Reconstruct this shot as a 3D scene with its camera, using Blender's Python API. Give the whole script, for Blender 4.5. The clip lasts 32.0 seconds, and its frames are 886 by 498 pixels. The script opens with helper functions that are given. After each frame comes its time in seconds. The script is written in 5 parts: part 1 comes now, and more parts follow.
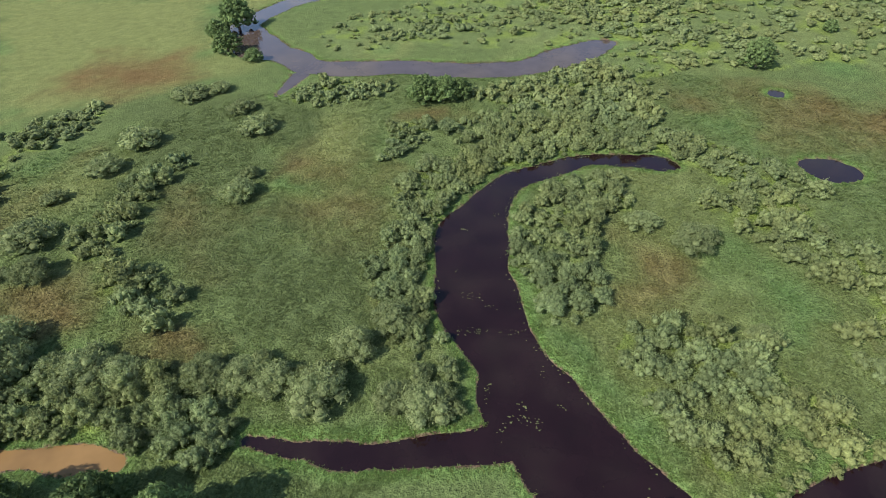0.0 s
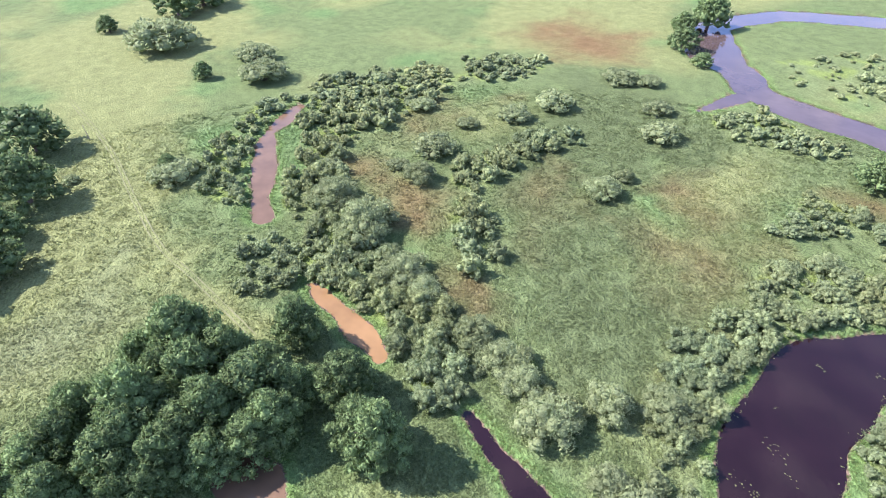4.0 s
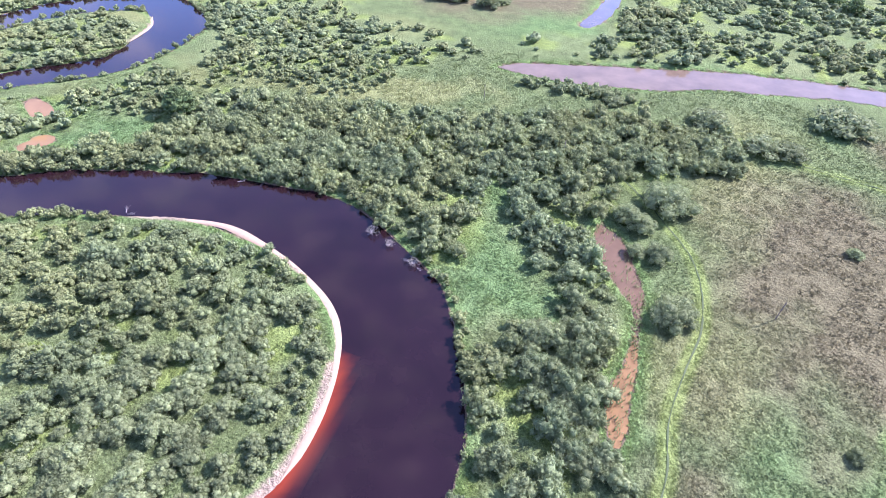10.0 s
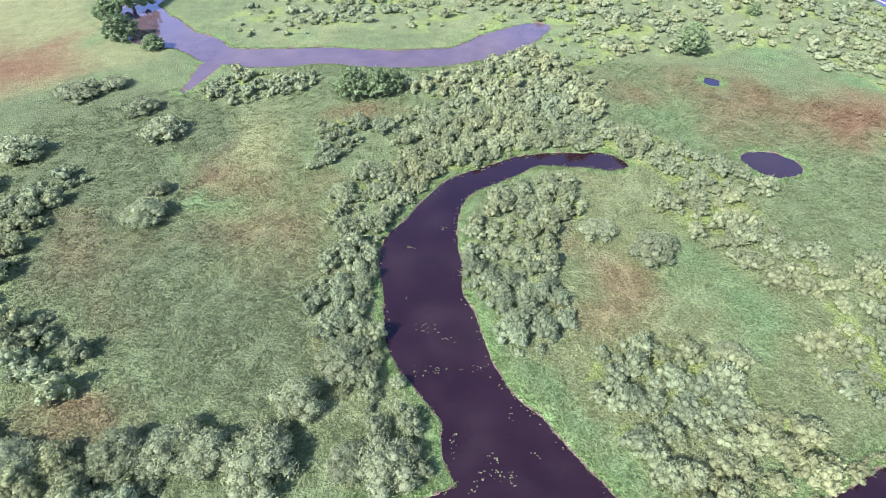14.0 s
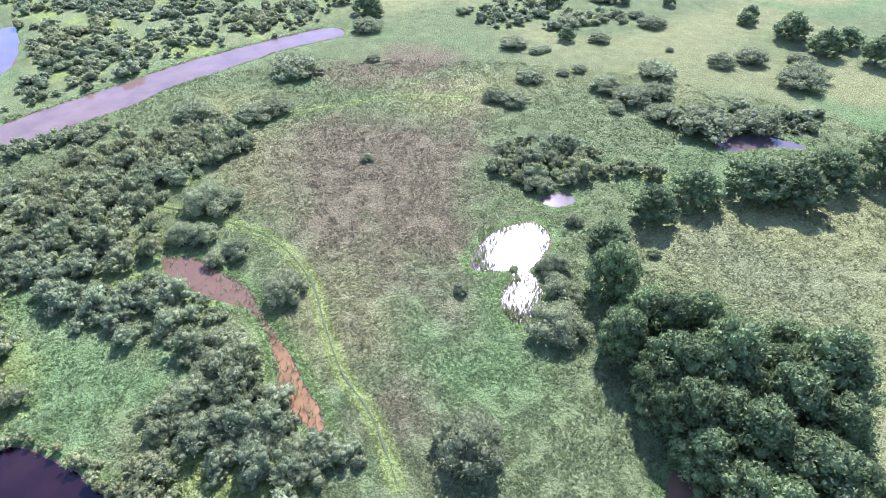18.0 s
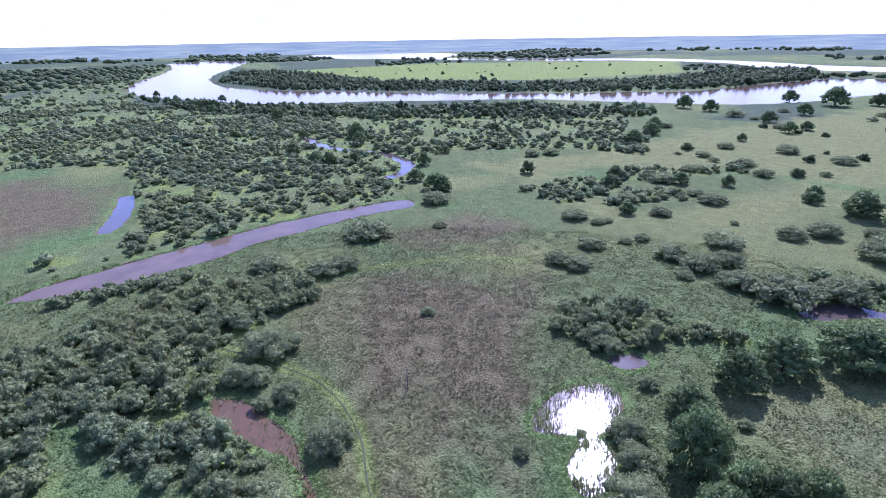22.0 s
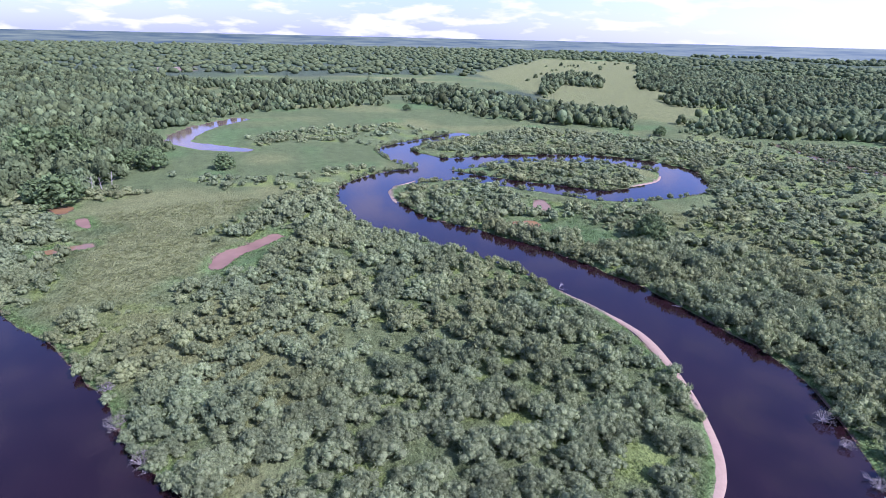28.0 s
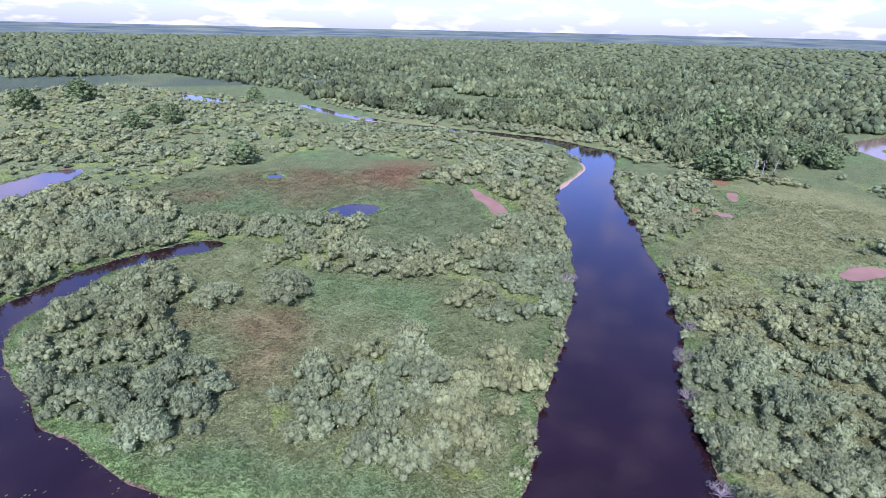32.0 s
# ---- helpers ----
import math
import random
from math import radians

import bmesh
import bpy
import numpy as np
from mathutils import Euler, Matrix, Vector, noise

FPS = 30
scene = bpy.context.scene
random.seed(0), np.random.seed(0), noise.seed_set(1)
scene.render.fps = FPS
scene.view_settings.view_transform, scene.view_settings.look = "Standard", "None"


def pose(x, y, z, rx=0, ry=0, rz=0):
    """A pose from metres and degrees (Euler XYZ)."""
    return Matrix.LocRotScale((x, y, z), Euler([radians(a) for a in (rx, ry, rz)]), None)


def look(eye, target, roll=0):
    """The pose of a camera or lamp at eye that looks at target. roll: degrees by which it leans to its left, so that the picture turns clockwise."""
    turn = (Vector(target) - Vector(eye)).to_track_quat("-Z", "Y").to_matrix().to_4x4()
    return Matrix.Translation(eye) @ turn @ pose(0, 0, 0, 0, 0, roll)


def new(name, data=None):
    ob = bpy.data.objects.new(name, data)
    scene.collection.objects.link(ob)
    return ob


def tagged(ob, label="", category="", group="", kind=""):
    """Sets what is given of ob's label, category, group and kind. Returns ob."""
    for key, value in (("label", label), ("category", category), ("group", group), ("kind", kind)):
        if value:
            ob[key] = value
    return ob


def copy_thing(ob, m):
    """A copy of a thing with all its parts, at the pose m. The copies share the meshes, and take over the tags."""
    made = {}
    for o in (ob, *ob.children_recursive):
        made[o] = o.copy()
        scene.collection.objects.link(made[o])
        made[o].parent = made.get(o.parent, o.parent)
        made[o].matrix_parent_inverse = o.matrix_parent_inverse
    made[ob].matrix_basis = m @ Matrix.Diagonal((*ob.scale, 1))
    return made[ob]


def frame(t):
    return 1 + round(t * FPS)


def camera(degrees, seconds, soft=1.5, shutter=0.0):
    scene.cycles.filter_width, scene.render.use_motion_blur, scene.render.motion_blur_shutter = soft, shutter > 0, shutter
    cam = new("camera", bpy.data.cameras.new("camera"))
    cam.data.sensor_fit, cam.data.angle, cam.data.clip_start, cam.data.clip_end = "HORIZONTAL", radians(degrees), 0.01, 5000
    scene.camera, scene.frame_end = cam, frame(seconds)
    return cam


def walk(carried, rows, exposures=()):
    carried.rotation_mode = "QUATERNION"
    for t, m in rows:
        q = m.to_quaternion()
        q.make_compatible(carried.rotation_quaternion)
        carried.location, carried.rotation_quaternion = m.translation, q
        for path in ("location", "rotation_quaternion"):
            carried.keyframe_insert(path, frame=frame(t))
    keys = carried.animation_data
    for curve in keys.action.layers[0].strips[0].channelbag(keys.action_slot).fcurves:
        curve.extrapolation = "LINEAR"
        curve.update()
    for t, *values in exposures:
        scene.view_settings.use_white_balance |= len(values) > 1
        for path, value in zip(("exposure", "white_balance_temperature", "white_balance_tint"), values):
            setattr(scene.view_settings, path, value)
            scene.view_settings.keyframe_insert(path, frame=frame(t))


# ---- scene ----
# ---------------------------------------------------------------- camera
cam = camera(79.60, 32.0, soft=0.72)
# seconds, x, y, height, tilt, heading, roll
ROWS = [
    (0, -4.39, 17.08, 111.30, 50.47, 192.14, -4.58),
    (0.5, -4.15, 13.98, 111.21, 50.54, 192.40, -4.48),
    (1, -3.64, 11.22, 111.19, 50.49, 192.46, -4.24),
    (1.5, -3.03, 9.13, 111.52, 50.42, 192.97, -3.98),
    (2, -2.34, 7.66, 111.96, 50.44, 196.81, -3.50),
    (2.5, -1.72, 6.97, 112.77, 50.53, 204.82, -2.89),
    (3, -0.67, 6.17, 113.57, 50.53, 215.99, -1.92),
    (3.5, -0.66, 5.38, 114.20, 50.53, 226.69, -1.20),
    (4, -0.47, 4.21, 113.98, 50.50, 236.88, -0.93),
    (4.5, -0.36, 3.93, 113.81, 50.53, 248.06, -0.15),
    (6.5, 1.74, 1.07, 109.60, 50.26, 285.84, 1.94),
    (7, 1.52, 1.03, 109.66, 50.02, 294.34, 2.27),
    (7.5, 1.76, 0.69, 109.84, 49.67, 304.40, 2.50),
    (8, 1.40, 0.82, 109.10, 49.47, 315.00, 2.72),
    (8.5, 0.32, 0.91, 108.80, 49.06, 327.66, 3.36),
    (9, -0.07, -0.00, 109.17, 48.54, 343.18, 3.23),
    (9.5, 0.98, -1.00, 109.11, 48.12, 360.82, 2.52),
    (10, 0.97, -2.51, 109.32, 47.84, 379.50, 2.40),
    (10.5, 0.66, -3.05, 109.59, 47.28, 399.97, 2.10),
    (11, -0.30, -1.82, 110.85, 46.59, 421.43, 1.30),
    (11.5, -0.12, -1.90, 111.06, 46.61, 441.65, 0.37),
    (12, 1.22, -2.03, 110.71, 47.00, 463.52, -0.04),
    (12.5, 1.81, -3.52, 111.46, 46.87, 482.86, 0.22),
    (13, 2.69, -4.13, 112.00, 46.89, 501.92, 0.12),
    (13.5, 3.59, -4.06, 112.63, 46.88, 521.77, -0.43),
    (14, 2.90, -3.67, 112.45, 47.24, 542.54, -1.42),
    (14.5, 2.46, -3.96, 112.15, 47.75, 565.35, -1.54),
    (15, 3.32, -3.23, 112.19, 48.24, 590.58, -0.84),
    (15.5, 3.19, -2.95, 112.53, 48.46, 611.72, -0.47),
    (17.5, 5.60, 0.34, 106.33, 48.72, 681.48, 0.76),
    (18, 5.59, 0.29, 105.47, 49.06, 685.34, 0.52),
    (18.5, 5.81, 0.51, 104.46, 53.00, 686.99, 0.12),
    (19, 5.70, 0.32, 103.16, 54.08, 688.06, -0.10),
    (19.5, 5.95, 0.44, 102.09, 55.66, 688.85, -0.39),
    (20, 5.94, 0.23, 101.04, 58.35, 689.52, -0.52),
    (20.5, 5.76, 0.45, 100.10, 61.91, 690.03, -0.59),
    (21, 5.59, 0.20, 98.70, 67.63, 690.55, -0.65),
    (21.5, 5.57, 0.34, 97.68, 67.81, 690.93, -0.87),
    (22, 5.30, 0.28, 96.37, 68.03, 692.69, -0.92),
    (22.5, 4.86, 0.06, 95.17, 68.19, 698.02, -0.59),
    (23, 4.44, -0.36, 94.42, 68.26, 706.11, -0.27),
    (23.5, 4.30, -0.72, 93.27, 68.25, 716.18, 0.11),
    (24, 4.08, -1.34, 92.00, 68.25, 726.72, 0.55),
    (24.5, 4.01, -1.94, 90.76, 68.22, 736.02, 0.78),
    (25, 4.08, -1.98, 88.99, 68.29, 744.29, 0.91),
    (25.5, 4.13, -2.44, 87.57, 68.30, 751.72, 0.95),
    (27.5, 0.02, -2.10, 78.58, 68.32, 782.05, 1.04),
    (28, 0.51, -2.68, 77.94, 68.12, 790.90, 1.33),
    (28.5, 0.83, -3.07, 77.14, 67.91, 800.92, 1.64),
    (29, 0.67, -2.96, 75.85, 67.79, 809.40, 1.65),
    (29.5, 0.82, -2.92, 74.02, 67.86, 816.26, 1.68),
    (30, 1.65, -2.94, 72.93, 67.67, 825.82, 1.73),
    (30.5, 2.13, -2.69, 71.45, 67.63, 834.08, 1.71),
    (31, 2.40, -2.56, 70.18, 67.58, 841.05, 1.44),
    (31.5, 2.89, -2.77, 68.81, 67.54, 848.59, 1.30),
    (32, 3.30, -2.92, 67.57, 67.51, 855.76, 1.25),
]
walk(cam, [(t, pose(x, y, z, tilt, 0, heading) @ pose(0, 0, 0, 0, 0, roll)) for t, x, y, z, tilt, heading, roll in ROWS],
     [(0.0, 0.95, 6600, 10), (1.0, 1.32, 6600, 15), (1.5, 1.5, 6550, 16), (2.0, 1.92, 6400, 20), (2.4, 1.97, 6200, 24), (4.5, 2.1, 5800, 33), (9.0, 2.05, 5500, 41), (11.0, 2.2, 5500, 44), (12.5, 2.08, 5500, 44), (14.0, 1.98, 5550, 39),
      (15.5, 2.05, 5500, 40), (20.0, 2.0, 5200, 46), (21.0, 1.65, 5100, 48), (22.0, 1.17, 5050, 49), (23.0, 0.75, 5030, 49), (25.0, 1.02, 5130, 50), (28.0, 1.24, 5200, 50), (32.0, 1.33, 5250, 50)])

# ---------------------------------------------------------------- world and sun
SUN_HEADING, SUN_HEIGHT = 44.0, 41.5
world = bpy.data.worlds.new("world")
scene.world = world
world.use_nodes = True
wn, wl = world.node_tree.nodes, world.node_tree.links
background = wn["Background"]
sky = wn.new("ShaderNodeTexSky")
sky.sky_type, sky.sun_disc = "NISHITA", False
sky.sun_elevation, sky.sun_rotation = radians(SUN_HEIGHT), radians(90 - SUN_HEADING)
sky.air_density, sky.dust_density, sky.ozone_density = 1.0, 0.3, 5.0
coord, mapping = wn.new("ShaderNodeTexCoord"), wn.new("ShaderNodeMapping")
mapping.inputs["Scale"].default_value = (13, 13, 55)
puffs, ramp, mix = wn.new("ShaderNodeTexNoise"), wn.new("ShaderNodeValToRGB"), wn.new("ShaderNodeMixRGB")
puffs.inputs["Scale"].default_value, puffs.inputs["Detail"].default_value = 1.0, 6
ramp.color_ramp.elements[0].position, ramp.color_ramp.elements[1].position = 0.5, 0.62
mix.inputs[2].default_value = (3.8, 4.0, 4.35, 1)
wl.new(coord.outputs["Generated"], mapping.inputs[0])
wl.new(mapping.outputs[0], puffs.inputs["Vector"])
wl.new(puffs.outputs[0], ramp.inputs[0])
thin, share = wn.new("ShaderNodeMapRange"), wn.new("ShaderNodeMath")
thin.inputs["From Min"].default_value, thin.inputs["From Max"].default_value = 0.12, 0.4
thin.inputs["To Min"].default_value, thin.inputs["To Max"].default_value = 1.0, 0.7
share.operation = "MULTIPLY"
wl.new(thin.outputs[0], share.inputs[0])
wl.new(ramp.outputs[0], share.inputs[1])
wl.new(share.outputs[0], mix.inputs[0])
# white haze low over the horizon
split, low, veil = wn.new("ShaderNodeSeparateXYZ"), wn.new("ShaderNodeMapRange"), wn.new("ShaderNodeMixRGB")
low.inputs["From Min"].default_value, low.inputs["From Max"].default_value = 0.0, 0.26
low.inputs["To Min"].default_value, low.inputs["To Max"].default_value = 0.8, 0.0
glow, haze, sunward = wn.new("ShaderNodeMapRange"), wn.new("ShaderNodeMixRGB"), wn.new("ShaderNodeVectorMath")
sunward.operation = "DOT_PRODUCT"
sunward.inputs[1].default_value = (math.cos(radians(SUN_HEADING)), math.sin(radians(SUN_HEADING)), 0.0)
glow.inputs["From Min"].default_value, glow.inputs["From Max"].default_value = -0.5, 0.9
haze.inputs[1].default_value, haze.inputs[2].default_value = (1.38, 1.76, 2.5, 1), (5.6, 5.9, 6.2, 1)
wl.new(coord.outputs["Generated"], sunward.inputs[0])
wl.new(sunward.outputs["Value"], glow.inputs["Value"])
wl.new(glow.outputs[0], haze.inputs[0])
wl.new(haze.outputs[0], veil.inputs[2])
wl.new(coord.outputs["Generated"], split.inputs[0])
wl.new(split.outputs["Z"], low.inputs["Value"])
wl.new(split.outputs["Z"], thin.inputs["Value"])
wl.new(low.outputs[0], veil.inputs[0])
wl.new(sky.outputs[0], veil.inputs[1])
wl.new(veil.outputs[0], mix.inputs[1])
wl.new(mix.outputs[0], background.inputs["Color"])
background.inputs["Strength"].default_value = 0.12
sun = new("sun", bpy.data.lights.new("sun", "SUN"))
sun.data.energy, sun.data.angle, sun.data.color = 4.2, radians(0.6), (1.0, 0.95, 0.86)
a, h = radians(SUN_HEADING), radians(SUN_HEIGHT)
sun.matrix_world = look((math.cos(a) * math.cos(h) * 500, math.sin(a) * math.cos(h) * 500, math.sin(h) * 500), (0, 0, 0))

# ---------------------------------------------------------------- materials
def material(name, rough=0.8, spec=0.3):
    m = bpy.data.materials.new(name)
    m.use_nodes = True
    n, l = m.node_tree.nodes, m.node_tree.links
    p = n["Principled BSDF"]
    p.inputs["Roughness"].default_value = rough
    p.inputs["Specular IOR Level"].default_value = spec
    return m, n, l, p


def noise_node(n, l, where, scale, detail=4, rough=0.6):
    t = n.new("ShaderNodeTexNoise")
    t.inputs["Scale"].default_value, t.inputs["Detail"].default_value, t.inputs["Roughness"].default_value = scale, detail, rough
    l.new(where, t.inputs["Vector"])
    return t.outputs["Fac"]


def remap(n, l, value, low, high):
    r = n.new("ShaderNodeMapRange")
    r.inputs["From Min"].default_value, r.inputs["From Max"].default_value = 0.3, 0.7
    r.inputs["To Min"].default_value, r.inputs["To Max"].default_value = low, high
    l.new(value, r.inputs["Value"])
    return r.outputs[0]


def times(n, l, colour, value):
    m = n.new("ShaderNodeVectorMath")
    m.operation = "MULTIPLY"
    l.new(colour, m.inputs[0])
    l.new(value, m.inputs[1])
    return m.outputs[0]


def leaf_material(name, base, spread=0.14, tinted=True, sheer=0.4, gloss=0.08, grain=2.2):
    """Foliage: one colour a clump, each leaf spray a little lighter or darker."""
    m, n, l, p = material(name, 0.72, gloss)
    geo, info = n.new("ShaderNodeNewGeometry"), n.new("ShaderNodeObjectInfo")
    rgb = n.new("ShaderNodeRGB")
    rgb.outputs[0].default_value = (*base, 1)
    colour = rgb.outputs[0]
    r = n.new("ShaderNodeMapRange")
    r.inputs["To Min"].default_value, r.inputs["To Max"].default_value = 1 - spread, 1 + spread
    l.new(geo.outputs["Random Per Island"], r.inputs["Value"])
    colour = times(n, l, colour, r.outputs[0])
    colour = times(n, l, colour, remap(n, l, noise_node(n, l, geo.outputs["Position"], 0.11, 3), 0.82, 1.18))
    fine = noise_node(n, l, geo.outputs["Position"], grain, 3, 0.7)
    colour = times(n, l, colour, remap(n, l, fine, 0.7, 1.3))
    if tinted:
        t = n.new("ShaderNodeAttribute")
        t.attribute_name = "tint"
        colour = times(n, l, colour, t.outputs["Color"])
    else:
        r2 = n.new("ShaderNodeMapRange")
        r2.inputs["To Min"].default_value, r2.inputs["To Max"].default_value = 0.82, 1.2
        l.new(info.outputs["Random"], r2.inputs["Value"])
        colour = times(n, l, colour, r2.outputs[0])
    l.new(colour, p.inputs["Base Color"])
    bump = n.new("ShaderNodeBump")
    bump.inputs["Strength"].default_value, bump.inputs["Distance"].default_value = 0.7, 0.5 / grain
    l.new(fine, bump.inputs["Height"])
    l.new(bump.outputs[0], p.inputs["Normal"])
    thin = n.new("ShaderNodeBsdfTranslucent")
    l.new(colour, thin.inputs["Color"])
    both = n.new("ShaderNodeMixShader")
    both.inputs[0].default_value = sheer
    l.new(p.outputs[0], both.inputs[1])
    l.new(thin.outputs[0], both.inputs[2])
    l.new(both.outputs[0], n["Material Output"].inputs["Surface"])
    return m


WILLOW = leaf_material("willow_leaves", (0.196, 0.237, 0.101), sheer=0.4)
SHRUB = leaf_material("shrub_leaves", (0.194, 0.234, 0.104), tinted=False, sheer=0.4)
OAK = leaf_material("oak_leaves", (0.118, 0.172, 0.062), 0.38, tinted=False, sheer=0.32, gloss=0.12, grain=1.6)
WOODS = leaf_material("woodland_leaves", (0.108, 0.143, 0.058), sheer=0.32, gloss=0.06, grain=1.1)


def timber_material(name, low, high):
    m, n, l, p = material(name, 0.85, 0.2)
    where, mixer = n.new("ShaderNodeTexCoord"), n.new("ShaderNodeMixRGB")
    mixer.inputs[1].default_value, mixer.inputs[2].default_value = (*low, 1), (*high, 1)
    l.new(noise_node(n, l, where.outputs["Object"], 4.0, 6), mixer.inputs[0])
    l.new(mixer.outputs[0], p.inputs["Base Color"])
    return m


TIMBER = timber_material("weathered_timber", (0.09, 0.075, 0.06), (0.2, 0.17, 0.14))
DEADWOOD = timber_material("bleached_wood", (0.2, 0.18, 0.16), (0.36, 0.33, 0.3))


def bark_material():
    m, n, l, p = material("bark", 0.9, 0.15)
    where = n.new("ShaderNodeTexCoord")
    mixer = n.new("ShaderNodeMixRGB")
    mixer.inputs[1].default_value, mixer.inputs[2].default_value = (0.06, 0.045, 0.035, 1), (0.16, 0.13, 0.1, 1)
    l.new(noise_node(n, l, where.outputs["Object"], 3.0, 6), mixer.inputs[0])
    l.new(mixer.outputs[0], p.inputs["Base Color"])
    return m


BARK = bark_material()


def turf_material():
    """Meadow: the colour of each stand of plants, broken up by tussocks and blades."""
    m, n, l, p = material("turf", 0.95, 0.03)
    geo, att = n.new("ShaderNodeNewGeometry"), n.new("ShaderNodeAttribute")
    att.attribute_name = "cover"
    at = geo.outputs["Position"]
    tussock, blade = noise_node(n, l, at, 1.2, 3, 0.6), noise_node(n, l, at, 3.4, 3, 0.65)
    colour = times(n, l, att.outputs["Color"], remap(n, l, tussock, 0.72, 1.28))
    colour = times(n, l, colour, remap(n, l, blade, 0.7, 1.3))
    colour = times(n, l, colour, remap(n, l, noise_node(n, l, at, 0.15, 4, 0.65), 0.82, 1.18))
    l.new(colour, p.inputs["Base Color"])
    relief = p.inputs["Normal"]
    for height, far in ((tussock, 0.8), (blade, 0.4)):
        bump = n.new("ShaderNodeBump")
        bump.inputs["Strength"].default_value, bump.inputs["Distance"].default_value = 1.0, far
        l.new(height, bump.inputs["Height"])
        l.new(bump.outputs[0], relief)
        relief = bump.inputs["Normal"]
    return m


TURF = turf_material()


def water_material(name, colour, rough=0.06, ripple=0.03, gloss=0.5):
    m, n, l, p = material(name, rough, gloss)
    p.inputs["IOR"].default_value = 1.33
    geo, att = n.new("ShaderNodeNewGeometry"), n.new("ShaderNodeAttribute")
    att.attribute_name = "bed"
    rgb = n.new("ShaderNodeRGB")
    rgb.outputs[0].default_value = (*colour, 1)
    mixer = n.new("ShaderNodeMixRGB")
    mixer.inputs[2].default_value = (0.13, 0.022, 0.008, 1)
    l.new(att.outputs["Fac"], mixer.inputs[0])
    l.new(times(n, l, rgb.outputs[0], remap(n, l, noise_node(n, l, geo.outputs["Position"], 0.08, 3), 0.8, 1.2)), mixer.inputs[1])
    l.new(mixer.outputs[0], p.inputs["Base Color"])
    bump = n.new("ShaderNodeBump")
    bump.inputs["Strength"].default_value, bump.inputs["Distance"].default_value = ripple, 0.4
    l.new(noise_node(n, l, geo.outputs["Position"], 0.7, 4), bump.inputs["Height"])
    l.new(bump.outputs[0], p.inputs["Normal"])
    return m


WATERS = {"dark": water_material("bog_water", (0.011, 0.005, 0.006)),
          "arm": water_material("still_water", (0.062, 0.046, 0.04), gloss=0.4),
          "lake": water_material("pale_water", (0.115, 0.086, 0.056), 0.09, 0.06, 0.22),
          "shallow": water_material("clear_shallow_water", (0.07, 0.058, 0.046), 0.1, 0.08, 0.5),
          "pink": water_material("silty_water", (0.185, 0.118, 0.078), 0.55, 0.03, 0.06),
          "brown": water_material("brown_water", (0.105, 0.068, 0.038), 0.1, 0.03, 0.3),
          "orange": water_material("muddy_water", (0.178, 0.108, 0.046), 0.14, 0.03, 0.2)}

# ---------------------------------------------------------------- plan
WATER, THICKET, WOOD, COVER, TRACK, SAND = {}, {}, {}, {}, {}, {}
# Plan of the valley floor in metres. Every water body: centre line with half widths.
WATER["river_upper"] = ("dark", [(-282.6, -170.6, 15.7), (-250.6, -145.2, 7.4), (-202, -122.5, 13.4), (-172.9, -98.9, 13.6), (-153, -83.5, 13.4), (-137.5, -70.8, 13.4), (-120.5, -60, 13.6), (-105.1, -51.4, 13.8), (-90.7, -44.8, 13.4), (-77, -36.8, 14.2), (-65.8, -29.9, 15.2), (-56.9, -23, 17.2), (-47.5, -13.5, 18.8), (-36.4, 4.4, 18.9), (-27.9, 29, 16.9), (-29.6, 55.9, 16.2), (-32.1, 61.8, 15), (-36.7, 73, 15.1)])
WATER["river_bend"] = ("dark", [(-32.1, 61.8, 15), (-36.7, 73, 15.1), (-44.7, 84.6, 15.5), (-60.6, 95.8, 15), (-82.4, 105.3, 15.3), (-119.6, 105.1, 12.8), (-140.5, 98.7, 12.6), (-164.3, 89.4, 12.8), (-186.4, 76.9, 11.8), (-204.8, 62.6, 13.1), (-222.7, 50.9, 15), (-267.7, 44.7, 13.6), (-292.6, 61.7, 13.4), (-299.6, 88.4, 16.9)])
WATER["river_loops"] = ("dark", [(-292.6, 61.7, 13.4), (-299.6, 88.4, 16.9), (-292.8, 105.3, 9), (-270.1, 128.3, 8.2), (-246.7, 153.3, 9.6), (-230.4, 174.7, 10.3), (-235.6, 219.8, 14.2), (-252, 237.7, 12.8), (-275.8, 247.3, 12.5), (-314.2, 218.2, 12.6), (-329.9, 158.1, 11.1), (-326.6, 105.4, 17), (-369.9, 88, 12.4), (-385.8, 97.3, 10.6), (-404.4, 119.3, 6.3), (-425.4, 158.1, 8.3)])
WATER["oxbow"] = ("dark", [(-58.1, -171.2, 1.2), (-50.2, -174.5, 5.8), (-39.1, -175.2, 4.8), (-23.9, -174.4, 4.9), (-10.1, -166.6, 5.7), (2.7, -157.7, 6.1), (9.7, -146.6, 7.2), (13.5, -134.4, 9.6), (15.3, -126.6, 12.1), (14.8, -117.1, 12.1), (13.4, -105.9, 11.7), (11.4, -96.1, 11.9), (8.7, -87.6, 11.7), (4.9, -80.4, 10.6), (1.1, -74, 10.1), (-2.8, -68.3, 10.1), (-6.7, -62.2, 10.7), (-3.6, -63.4, 11.6), (-13.5, -49.3, 12.5), (-24.9, -37.9, 12.1), (-34.5, -29.4, 11.4)])
